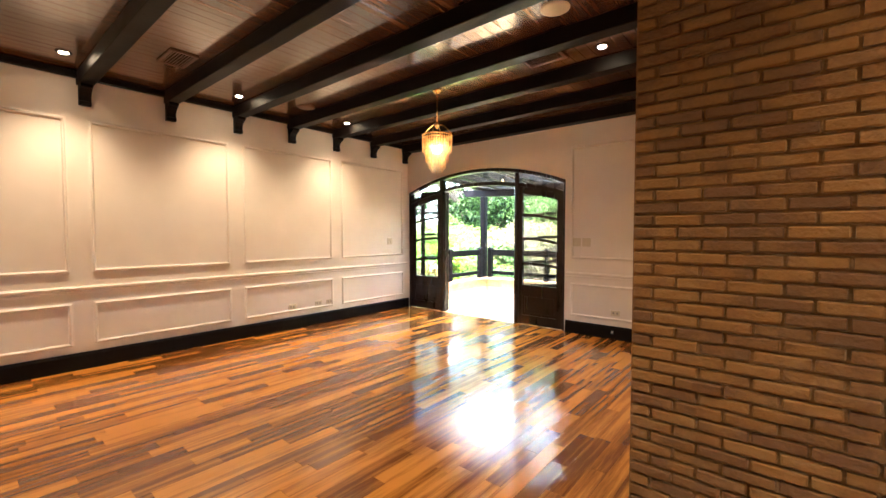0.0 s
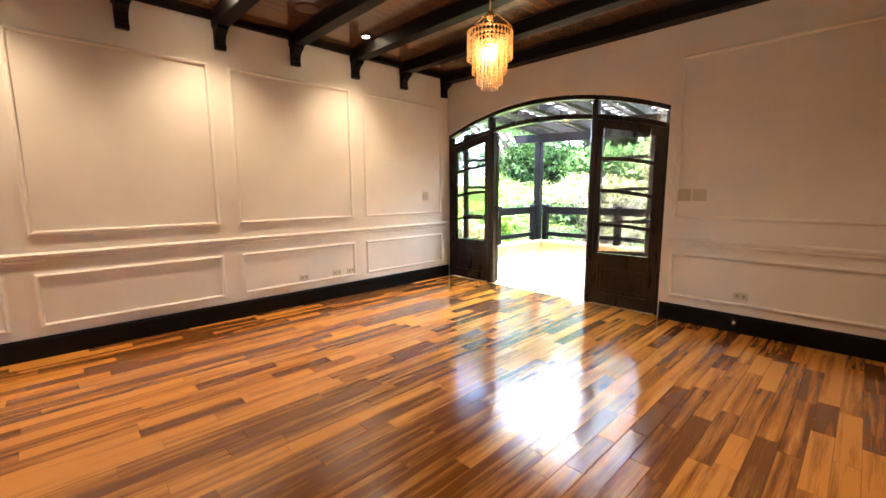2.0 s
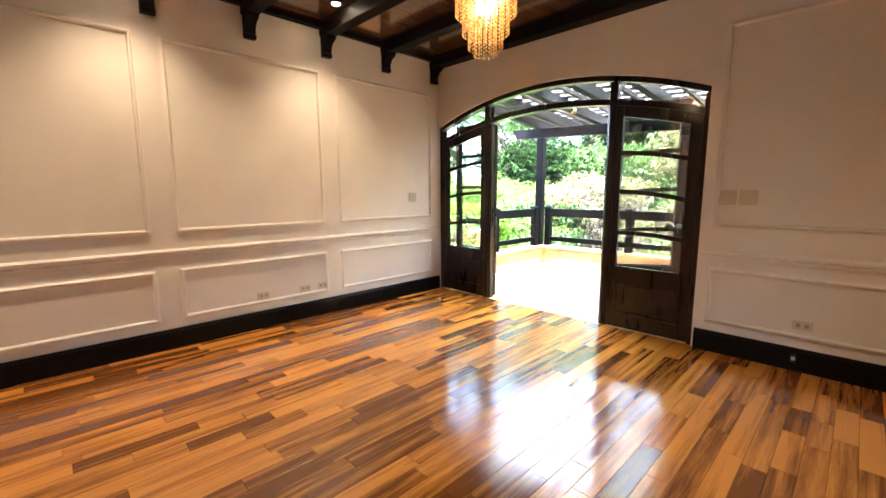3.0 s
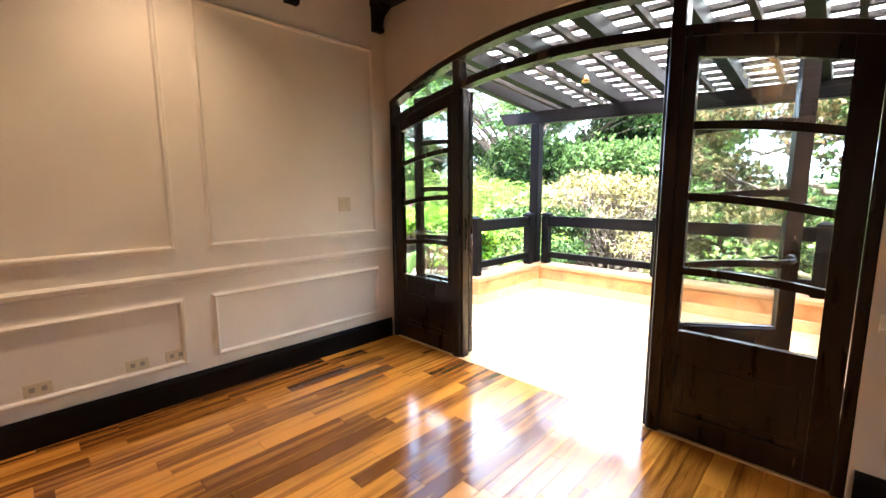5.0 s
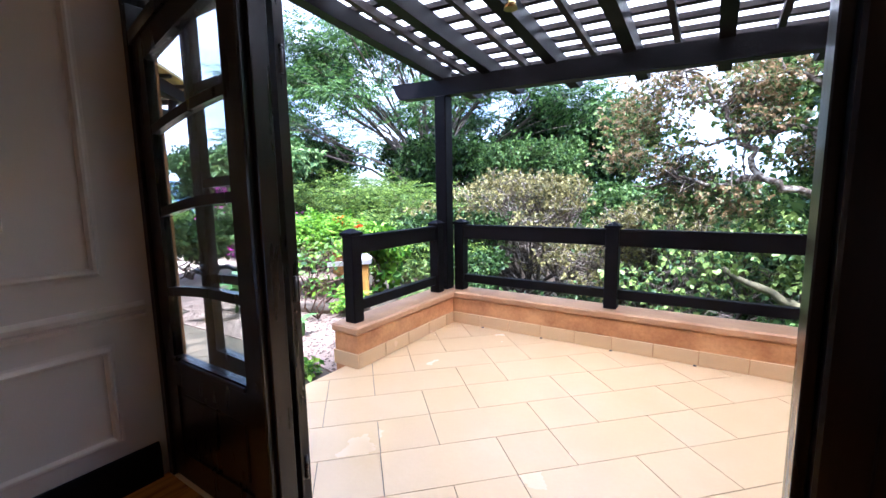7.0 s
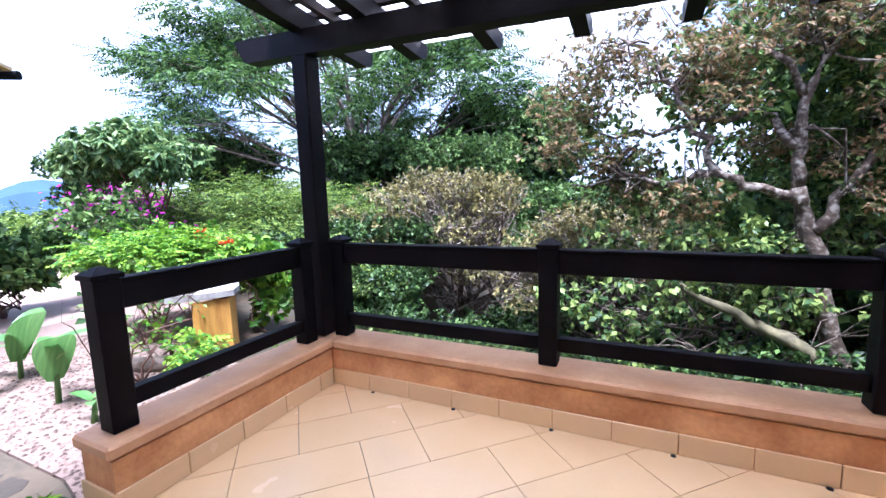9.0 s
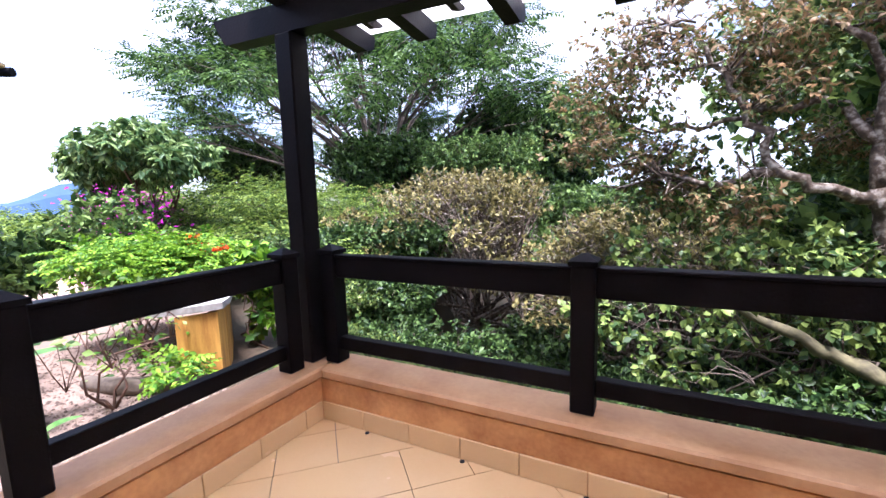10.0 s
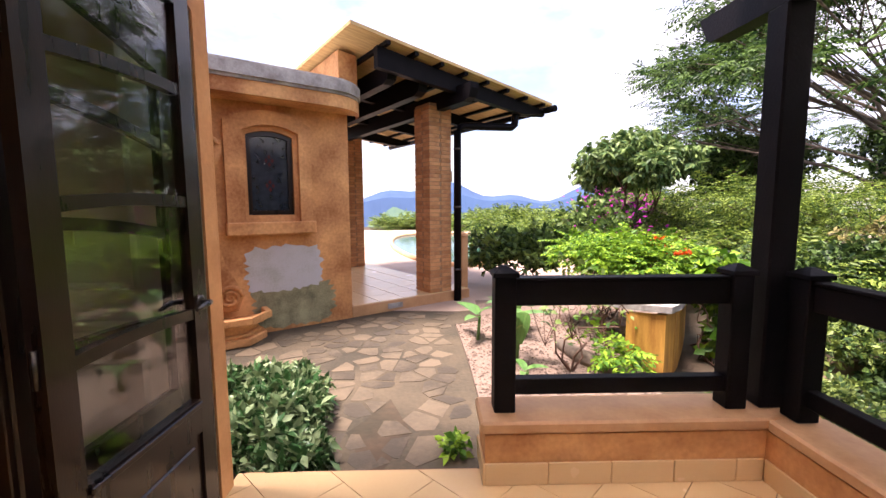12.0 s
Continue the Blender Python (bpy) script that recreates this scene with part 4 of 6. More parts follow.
# feathery green bushes behind the railing corner
for (x, y, sx, hgt, sd) in ((-12.6, 13.6, 1.9, 1.25, 3), (-10.4, 15.0, 1.9, 1.0, 4), (-15.2, 14.3, 2.0, 1.45, 5), (-8.9, 12.2, 1.1, 0.2, 6)):
    plant("feathery_shrub", (x, y, ground_height(x, y)), "broad feathery light green shrub", "shrub", ring_blobs(12, sx, hgt - ground_height(x, y) * 0.8, 0.85, sd, 0.42), 2500, 0.085, G_FEATHER, r0=0.035, group="feathery shrubs", spray=("pinnate", 12, 0.36, 0.4, 0.17))

# low hedges toward the pool
for (x, y, sx, hgt, sd) in ((-18.2, 10.6, 2.0, 0.95, 11), (-21.5, 9.9, 2.2, 1.1, 12), (-17.0, 13.0, 1.8, 1.2, 13), (-24.5, 12.0, 2.6, 1.3, 14), (-32.0, 9.0, 2.2, 0.9, 15), (-32.5, 4.6, 1.6, 0.45, 16), (-28.5, 12.6, 2.4, 1.2, 18)):
    plant("hedge_shrub", (x, y, GZ), "dense dull green hedge shrub beyond the pool", "shrub", ring_blobs(11, sx, hgt * 0.6, 0.75, sd, 0.6), 1500, 0.13, G_FEATHER, r0=0.03, group="hedge shrubs", spray=("pinnate", 10, 0.34, 0.4, 0.2))

# leafy shrubs in the gravel bed
ob_blobs = [((dx, dy, z), (0.36, 0.36, 0.17), 1) for dx, dy, z in ((-0.35, -0.35, 0.98), (0, 0, 1.06), (0.38, 0.35, 0.98), (-0.2, 0.3, 0.93), (0.2, -0.25, 0.95), (-0.55, 0.05, 0.88), (0.55, 0.1, 0.9))]
t = plant("orange_flower_shrub", (-8.55, 8.95, GZ), "bright green shrub on thin stems with orange flowers", "shrub", ob_blobs, 1300, 0.062, G_BRIGHT, r0=0.014, bark=STEM, fork=(0.25, -0.3, 0.0), twigs=2, spray=("pinnate", 10, 0.16, 0.4, 0.24),
          extra=(("flower", [((0.28, 0.30, 1.12), (0.07, 0.07, 0.05), 1), ((0.50, 0.44, 1.00), (0.09, 0.08, 0.05), 1), ((0.34, 0.36, 1.03), (0.05, 0.05, 0.04), 0.5)], 170, 0.055, ORANGE, "orange flower cluster"),))
plant("green_shrub", (-11.4, 8.5, GZ), "rounded dark green shrub beside the deck", "shrub", ring_blobs(9, 0.75, 0.72, 0.42, 31, 0.6), 900, 0.12, G_MID, r0=0.02, spray=("whorl", 7, 0.1, 0.4, 0.28))
plant("green_shrub", (-10.6, 10.6, GZ), "tall loose green shrub", "shrub", ring_blobs(9, 0.8, 0.75, 0.45, 32, 0.6), 800, 0.09, G_FEATHER, r0=0.02, spray=("pinnate", 10, 0.25, 0.4, 0.2))
plant("lobed_shrub", (-7.75, 9.6, GZ - 0.2), "upright shrub with pale lobed leaves", "shrub", [((0, 0, 1.08), (0.24, 0.28, 0.2), 1), ((0.12, 0.1, 0.85), (0.24, 0.24, 0.18), 1), ((-0.14, -0.12, 0.9), (0.22, 0.22, 0.2), 1), ((0.05, 0.05, 0.5), (0.2, 0.2, 0.25), 0.5)], 150, 0.13, G_BRIGHT, r0=0.016, bark=STEM, droop=0.4, spray=("whorl", 6, 0.08, 0.4, 0.36))
plant("wiry_shrub", (-7.35, 8.0, GZ), "sparse wiry shrub with bare dark stems", "shrub", [((0.1, 0.3, 0.72), (0.25, 0.3, 0.3), 1), ((-0.2, 0.1, 0.75), (0.22, 0.22, 0.28), 1), ((0.25, -0.15, 0.62), (0.2, 0.2, 0.3), 1), ((-0.05, -0.25, 0.7), (0.2, 0.2, 0.3), 1)], 150, 0.07, G_MID, r0=0.012, bark=STEM, twigs=5)
plant("wiry_shrub", (-7.7, 8.45, GZ), "sparse wiry shrub with bare dark stems", "shrub", [((0.1, 0.1, 0.72), (0.25, 0.25, 0.3), 1), ((-0.25, 0.0, 0.65), (0.2, 0.2, 0.25), 1), ((0.15, -0.2, 0.35), (0.22, 0.22, 0.15), 2)], 190, 0.07, G_BRIGHT, r0=0.011, bark=STEM, twigs=5)
plant("fern", (-7.2, 8.4, GZ), "low bright green fern", "fern", [((0, 0, 0.2), (0.15, 0.15, 0.12), 1)], 60, 0.06, G_BRIGHT, r0=0.004, spray=("pinnate", 10, 0.16, 0.5, 0.25))
plant("fern", (-6.12, 6.86, GZ), "low bright green fern beside the parapet end", "fern", [((0, 0, 0.07), (0.07, 0.07, 0.06), 1)], 90, 0.06, G_BRIGHT, r0=0.003)


def broad_leaf(bm, base, direction, length, width, lift):
    d = Vector((direction[0], direction[1], 0)).normalized()
    side = Vector((-d.y, d.x, 0))
    rows = []
    n = 9
    for i in range(n + 1):
        u = i / n
        p = Vector(base) + d * length * u * (0.35 + 0.65 * u * (1 - lift)) + Vector((0, 0, length * lift * (u - 0.35 * u * u * (2 - lift))))
        wdt = width * max(0.0, math.sin(math.pi * min(1, 0.08 + 0.92 * u))) ** 0.7 + 0.006
        rows.append([bm.verts.new(p - side * wdt + Vector((0, 0, 0.25 * wdt))), bm.verts.new(p), bm.verts.new(p + side * wdt + Vector((0, 0, 0.25 * wdt)))])
    for a, b in zip(rows, rows[1:]):
        for k in range(2):
            f = bm.faces.new((a[k], a[k + 1], b[k + 1], b[k]))
            f.smooth = True


G_BANANA = material("banana_leaf_green", (0.16, 0.33, 0.085), (0.07, 0.18, 0.04), 3, 0.35, 0.1, stretch=(1, 12, 1), translucent=0.35)


def banana(at, specs, label):
    t = thing("banana_plant", at, label, "banana plant", "young banana plants")
    h = max(s[3] for s in specs)
    part("stem", tube(B(), [(0, 0, 0), (0.01, 0.01, h * 0.6), (0.0, 0.02, h)], [0.022, 0.018, 0.010], 8), G_BANANA, t)
    for dx, dy, ln, z, lift in specs:
        bm = B()
        broad_leaf(bm, (0, 0, z), (dx, dy), ln, ln * 0.145, lift)
        part("leaf", bm, G_BANANA, t, "broad green leaf")


banana((-8.5, 7.65, GZ), ((0.5, 0.1, 0.86, 0.16, 0.88), (-0.35, 0.45, 0.78, 0.16, 0.84), (0.6, -0.8, 0.5, 0.36, 0.35), (-1, -0.6, 0.5, 0.33, 0.25)), "young banana plant with upright leaves in gravel")
banana((-7.6, 7.55, GZ), ((0.5, -0.1, 0.80, 0.18, 0.86), (0.2, 1.0, 0.46, 0.46, 0.25), (0.9, -0.3, 0.34, 0.46, 0.3), (-0.9, 0.2, 0.36, 0.44, 0.2)), "young banana plant with drooping leaves in gravel")
banana((-7.0, 7.5, GZ), ((0.3, 1.0, 0.25, 0.17, 0.4), (-0.9, -0.3, 0.22, 0.17, 0.45), (0.9, -0.4, 0.2, 0.15, 0.4)), "small banana seedling in gravel")
banana((-8.3, 7.25, GZ), ((-0.9, -0.5, 0.55, 0.30, 0.25), (0.8, -0.5, 0.40, 0.26, 0.3), (0.3, 0.9, 0.4, 0.3, 0.5)), "young banana plant at the path edge")

# silver-striped ground cover beside the house wall
plant("ground_cover", (-6.35, 5.62, GZ), "dense silver-striped creeping plant beside the house wall", "plant", [((0, 0, 0.12), (0.42, 0.34, 0.13), 2), ((-0.45, -0.1, 0.12), (0.34, 0.34, 0.13), 2), ((0.3, 0.3, 0.06), (0.22, 0.2, 0.08), 0.8), ((-0.2, -0.5, 0.15), (0.4, 0.35, 0.15), 1.5)], 1500, 0.085, G_SILVER, r0=0.004, spray=("whorl", 6, 0.09, 0.3, 0.22))

# dry olive-brown tree in the hollow
bb = []
g = np.random.default_rng(5)
for i in range(34):
    a, q = g.uniform(0, 6.28), 2.9 * math.sqrt(g.uniform(0.03, 1))
    bb.append(((q * math.cos(a), 0.75 * q * math.sin(a), 3.95 - 0.13 * q * q + g.uniform(-0.45, 0.25)), (0.55, 0.55, 0.24), 1))
gz = ground_height(-7.0, 14.3)
plant("dry_tree", (-7.0, 14.2, gz), "low spreading tree with dry olive-brown leaves and pale branches", "tree", bb, 2700, 0.075, G_BROWN, spray=("whorl", 7, 0.08, 0.35, 0.24), r0=0.040, bark=LICHEN, fork=(0, 0, 0.9), stems=(([(0, 0, -0.2), (0.08, 0, 0.4), (0, 0, 1.0)], [0.13, 0.11, 0.09]),), twigs=14, wob=0.3)
bb2 = [((c[0] * 0.95, c[1] * 0.9, c[2] - 0.35), r, w) for c, r, w in bb[::2] + bb[1::4]]
gz = ground_height(-4.0, 13.9)
plant("dry_tree", (-4.0, 13.9, gz), "low spreading tree with dry olive-brown leaves and pale branches", "tree", bb2, 2000, 0.075, G_BROWN, spray=("whorl", 7, 0.08, 0.35, 0.24), r0=0.04, bark=LICHEN, fork=(0, 0, 0.9), stems=(([(0, 0, -0.2), (0.05, 0, 0.5), (0, 0, 1.0)], [0.12, 0.10, 0.08]),), twigs=14, wob=0.3)

# large old tree close to the terrace, with lichen-spotted limbs
OX, OY = -1.9, 11.3
t = thing("old_tree", (OX, OY, ground_height(OX, OY)), "old leaning tree with lichen-spotted limbs and rusty leaves", "tree")
z0 = -ground_height(OX, OY)


def limb(bm, pts, r0, r1, wob=0.04):
    """A crooked limb through world points given from the foot of the tree at level zero."""
    q = []
    for a, b in zip(pts, pts[1:]):
        a, b = Vector((a[0] - OX, a[1] - OY, a[2] + z0)), Vector((b[0] - OX, b[1] - OY, b[2] + z0))
        for i in range(3):
            q.append(a.lerp(b, i / 3) + Vector(nrng.normal(size=3)) * wob * (0 if i == 0 and not q else 1))
    q.append(b)
    tube(bm, q, [r * (1 + 0.13 * math.sin(2.3 * i)) for i, r in enumerate(taper(r0, r1, len(q)))], 9)
    return q


bm = B()
limb(bm, [(-1.7, 11.35, -z0 - 0.3), (-1.75, 11.35, -1.1), (-1.8, 11.3, -0.53), (-2.02, 11.3, 0.5), (-2.18, 11.3, 1.05), (-2.24, 11.3, 1.34)], 0.115, 0.065, 0.025)
limb(bm, [(-2.24, 11.3, 1.34), (-2.25, 11.3, 1.7), (-2.25, 11.3, 2.24), (-2.08, 11.3, 2.64), (-1.89, 11.35, 2.98), (-1.6, 11.5, 3.6)], 0.058, 0.024, 0.03)
limb(bm, [(-2.22, 11.3, 1.25), (-2.7, 11.1, 1.39), (-2.95, 11.1, 1.51), (-3.05, 11.1, 1.8), (-3.28, 11.1, 2.15), (-3.39, 11.1, 2.41), (-3.61, 11.1, 2.7), (-3.9, 11.2, 3.0)], 0.052, 0.015, 0.03)
limb(bm, [(-2.25, 11.3, 1.72), (-2.43, 11.5, 2.05), (-2.64, 11.5, 2.11), (-3.0, 11.5, 2.08), (-3.5, 11.5, 2.0), (-4.1, 11.5, 2.05)], 0.05, 0.012, 0.03)
limb(bm, [(-2.95, 11.1, 1.5), (-3.3, 11.2, 1.42), (-3.8, 11.3, 1.5), (-4.4, 11.4, 1.45)], 0.040, 0.010, 0.03)
limb(bm, [(-2.25, 11.3, 2.2), (-2.4, 11.2, 2.5), (-2.75, 11.2, 2.75), (-3.0, 11.3, 3.1)], 0.04, 0.012, 0.03)
limb(bm, [(-2.1, 11.3, 0.9), (-1.8, 11.5, 1.4), (-1.5, 11.6, 2.0), (-1.2, 11.7, 2.7)], 0.06, 0.02, 0.03)
trunk = part("trunk", bm, LICHEN, t)
bm = B()
limb(bm, [(-1.78, 11.1, -1.0), (-1.85, 10.9, -0.35), (-2.07, 10.8, -0.28), (-2.39, 10.8, -0.04), (-2.68, 10.8, 0.08), (-2.99, 10.8, 0.26), (-3.4, 10.8, 0.42)], 0.10, 0.028, 0.015)
part("low_limb", bm, material("mossy_bark", (0.17, 0.15, 0.07), (0.055, 0.045, 0.025), 7, 0.9, 0.6, fine=26), t, "thick moss-covered low limb")
rel = lambda x, y, z: (x - OX, y - OY, z + z0)
cr = []
g = np.random.default_rng(77)
for cx, cz, wx, wz, n in ((-4.35, 2.95, 0.45, 0.30, 3), (-3.6, 3.0, 0.5, 0.4, 5), (-2.7, 3.1, 0.6, 0.4, 8), (-1.8, 2.9, 0.6, 0.5, 9), (-1.2, 2.2, 0.5, 0.5, 6), (-4.2, 2.35, 0.5, 0.22, 4), (-3.2, 2.45, 0.5, 0.3, 5), (-4.2, 1.75, 0.5, 0.2, 5), (-3.6, 1.35, 0.6, 0.25, 5), (-1.6, 1.3, 0.5, 0.4, 5), (-2.6, 2.1, 0.5, 0.4, 4)):
    for i in range(n):
        r = g.uniform(0.20, 0.46)
        cr.append((rel(cx + wx * g.uniform(-1, 1), 11.4 + 0.5 * g.uniform(-1, 1), cz + wz * g.uniform(-1, 1)), (r, r, r * 0.6), r))
bm = B()
forks = [rel(*q) for q in ((-2.25, 11.3, 1.9), (-3.1, 11.1, 1.9), (-3.4, 11.1, 2.4), (-2.1, 11.3, 2.6), (-3.0, 11.5, 2.08), (-1.5, 11.6, 2.0), (-3.8, 11.3, 1.5), (-3.8, 11.2, 2.9))]
for blob in cr:
    f = min(forks, key=lambda q: (Vector(q) - Vector(blob[0])).length)
    branches(bm, f, [blob], 0.015, 0.12, 6)
part("branch", bm, LICHEN, trunk)
sprays("crown", t, cr, 3200, 7, 0.09, 0.056, G_RUST, "whorl", 0.35, "rusty brown and olive leaves", 0.4, 0.24)
sprays("green_growth", t, [((c[0], c[1] + 0.5, c[2]), (r[0] * 1.5, r[1] * 1.5, r[2] * 1.5), w) for c, r, w in cr[16:]], 2100, 7, 0.10, 0.075, G_VINE, "whorl", 0.3, "fresh green leaves among the limbs", 0.4, 0.26)
lowc = [(rel(x, y, z), (r, r * 0.8, r * 0.7), r) for x, y, z, r in ((-3.1, 11.0, 0.75, 0.4), (-3.5, 10.8, 0.4, 0.42), (-3.9, 11.4, 0.75, 0.4), (-2.6, 10.9, 0.85, 0.35), (-2.4, 11.0, 0.3, 0.4), (-1.5, 11.6, 0.8, 0.5), (-3.7, 10.7, -0.2, 0.4), (-2.6, 11.0, -0.5, 0.4), (-4.3, 11.0, 0.1, 0.4), (-3.0, 11.2, 0.2, 0.4), (-1.4, 11.0, 0.2, 0.4))]
bm = B()
branches(bm, rel(-2.4, 11.3, -0.2), lowc, 0.014, 0.2, 6)
part("vine_stem", bm, BARK, t)
sprays("vine", t, lowc, 750, 6, 0.12, 0.075, G_VINE, "whorl", 0.45, "heart-shaped green vine leaves", 0.35, 0.36)

# undergrowth and woodland filling the hollow
def woodland(name, label, mat, count, size, n, rad, z, sd, sq=0.75, trunk=0.09, wide=0.27):
    return plant(name, (0, 0, 0), label, "tree" if "tree" in name else "shrub", ring_blobs(n * 2, rad, z, rad * 0.36, sd, sq) + ring_blobs(n, rad * 0.8, z * 0.62, rad * 0.40, sd + 100, sq), count, size, mat, droop=0.2, spray=("whorl", 7, size * 0.9, 0.38, wide), r0=trunk * 0.5, fork=(0, 0, z * 0.45), stems=(([(0, 0, -0.3), (0.05, 0.04, z * 0.25), (0, 0, z * 0.5)], [trunk * 1.4, trunk * 1.1, trunk]),))


def plant_row(proto, spots, first=True):
    for i, (x, y, s, turn, dz) in enumerate(spots):
        m = Matrix.LocRotScale((x, y, ground_height(x, y) + dz), Euler((0, 0, turn)), None)
        if i == 0:
            proto.matrix_world = m
            proto.scale = (s, s, s)
        else:
            q = copy_thing(proto, m)
            q.scale = (s, s, s)


plant_row(woodland("forest_tree", "dark green broadleaf tree in the wood", G_DARK, 4200, 0.22, 16, 2.6, 4.2, 41), [
    (-9.5, 27.5, 1.15, 0, 0), (-5.0, 28.5, 1.2, 1, 0), (-1.0, 25.0, 1.15, 2, 0), (-13.0, 31.0, 1.1, 3, 0), (-20.5, 28.5, 1.0, 4, 0), (3.5, 22.5, 1.25, 5, 0), (8.0, 18.0, 1.3, 0.5, 0), (-26.5, 24.0, 1.0, 1.5, 0), (-31.0, 19.5, 0.9, 2.5, 0), (6.5, 13.0, 1.1, 3.3, 0), (-12.5, 19.5, 0.72, 3.9, 0)])
plant_row(woodland("forest_tree", "mid green broadleaf tree in the wood", G_MID, 5200, 0.12, 15, 2.1, 3.1, 42), [
    (-2.2, 17.3, 1.0, 0, 0.0), (1.2, 16.0, 1.25, 1, 0), (-5.6, 20.5, 1.0, 2, 0), (3.6, 12.8, 1.15, 3, 0), (0.4, 13.2, 0.95, 4, 0.1), (4.6, 9.2, 1.0, 2.2, 0.4), (-9.2, 19.2, 0.85, 5, 0), (-7.2, 23.5, 1.2, 1.7, 0), (-2.6, 21.0, 1.2, 2.9, 0), (-12.0, 24.0, 1.0, 0.9, 0), (-0.6, 15.0, 1.1, 0.3, 0), (2.6, 18.5, 1.5, 4.4, 0), (1.0, 13.6, 1.75, 5.3, 0.2)])
plant_row(woodland("undergrowth_shrub", "dark leafy undergrowth shrub in the hollow", G_DARK, 2000, 0.10, 11, 1.15, 0.95, 43, 0.6, 0.03), [
    (-6.6, 11.2, 0.9, 0, 0), (-4.9, 12.4, 1.0, 1, 0), (-3.2, 11.2, 0.95, 2, 0), (-1.4, 12.9, 1.2, 3, 0), (0.5, 11.0, 1.2, 4, 0), (-8.4, 13.0, 0.9, 5, 0), (-5.8, 16.5, 1.4, 0.4, 0), (-3.0, 14.2, 1.3, 1.4, 0), (-9.4, 15.8, 1.2, 2.4, 0), (2.2, 9.6, 1.2, 3.1, 0), (-2.2, 10.3, 0.75, 4.1, 0), (-6.95, 10.7, 0.6, 0.7, 0), (-7.7, 11.8, 0.8, 1.9, 0), (-4.2, 10.7, 0.7, 2.7, 0), (-8.9, 11.6, 0.7, 3.5, 0), (-5.7, 10.4, 0.55, 5.2, 0)])
plant_row(woodland("undergrowth_shrub", "fresh green leafy shrub below the parapet", G_VINE, 620, 0.085, 8, 0.75, 0.5, 44, 0.6, 0.02), [
    (-6.3, 10.2, 0.8, 0, 0), (-6.5, 9.35, 0.6, 3.1, 0), (-5.9, 9.9, 0.6, 3.7, 0), (-7.0, 10.3, 0.7, 4.6, 0), (-7.9, 11.2, 0.8, 0.2, 0), (-5.0, 9.6, 0.55, 1.2, 0), (-3.9, 10.5, 0.6, 2, 0.0)])

# ---- pool house across the path ----
AX, AY = -9.34, 5.625
UX, UY = -0.571, 0.821           # along its front
BT = math.degrees(math.atan2(UY, UX))   # local x runs along the front, local -y faces the terrace... local y points inward
FRONT = material("ochre_stucco_pool_house", (0.78, 0.41, 0.16), (0.34, 0.125, 0.036), 1.9, 0.8, 0.3, fine=28)
CONCRETE = material("weathered_grey_concrete", (0.46, 0.44, 0.41), (0.22, 0.20, 0.18), 5, 0.9, 0.4, fine=30)
REED = material("golden_reed_roof", (0.66, 0.46, 0.20), (0.46, 0.29, 0.11), 4, 0.8, 0.3, stretch=(1, 8, 1))
PALE = material("bare_grey_blue_plaster", (0.52, 0.52, 0.55), (0.40, 0.40, 0.36), 2.2, 0.85, 0.2, c3=(0.50, 0.50, 0.50))
MOSS = material("mossy_stained_plaster", (0.40, 0.38, 0.22), (0.14, 0.13, 0.07), 4, 0.9, 0.3)


def ph(name, label, category, at=(0, 0, 0), group=""):
    """A thing in the pool house's frame: x along the front to the far end, y toward the terrace, z from the path."""
    ob = new(name)
    ob.empty_display_size = 0.1
    m = Matrix.Translation((AX, AY, GZ)) @ Matrix.Rotation(math.atan2(UY, UX), 4, "Z") @ Matrix.Translation(at)
    ob.matrix_world = m
    return tagged(ob, label, category, group)


# in this frame +y lies inward (away from the terrace)
house = ph("pool_house", "ochre stucco pool house with a flat concrete slab roof", "house")
WX0, WX1, WZ0, WZ1 = -1.25, -0.72, 1.43, 2.42
bm = B()
box(bm, (-5.0, 0, -0.3), (WX0, 0.25, 2.86))
box(bm, (WX1, 0, -0.3), (0, 0.25, 2.86))
box(bm, (WX0, 0, -0.3), (WX1, 0.25, WZ0))
arcw = [(x, WZ1 - 0.06 + 0.06 * (1 - (2 * (x - WX0) / (WX1 - WX0) - 1) ** 2)) for x in xs(WX0, WX1, 12)]
prism(bm, arcw + [(WX1, 2.86), (WX0, 2.86)], "y", 0, 0.25)
part("wall", bm, FRONT, house)
part("side_wall", box(B(), (-0.25, 0.2505, -0.3), (0, 4.2, 2.86)), FRONT, house)
bm = B()
box(bm, (-5.0, 3.95, -0.3), (-0.25, 4.2, 2.86))
part("back_wall", bm, FRONT, house)
rim = [(-5.0, -0.42), (-0.35, -0.42)] + [(-0.35 + 0.55 * math.sin(a), 0.13 - 0.55 * math.cos(a)) for a in xs(0.1, math.pi / 2, 8)] + [(0.20, 4.0), (-5.0, 4.0)]
bm = B()
prism(bm, rim, "z", 2.87, 3.06)
bmesh.ops.bevel(bm, geom=[e for e in bm.edges if abs(e.verts[0].co.z - e.verts[1].co.z) < 1e-4], offset=0.03, segments=2, affect="EDGES")
part("slab_roof", bm, CONCRETE, house, "weathered grey concrete slab edge")
bm = B()
prism(bm, [(x * 1.0, y + 0.05) for x, y in rim[:-2]] + [(0.15, 0.0), (-5.0, 0.0)], "z", 2.72, 2.869)
part("cove", bm, FRONT, house)
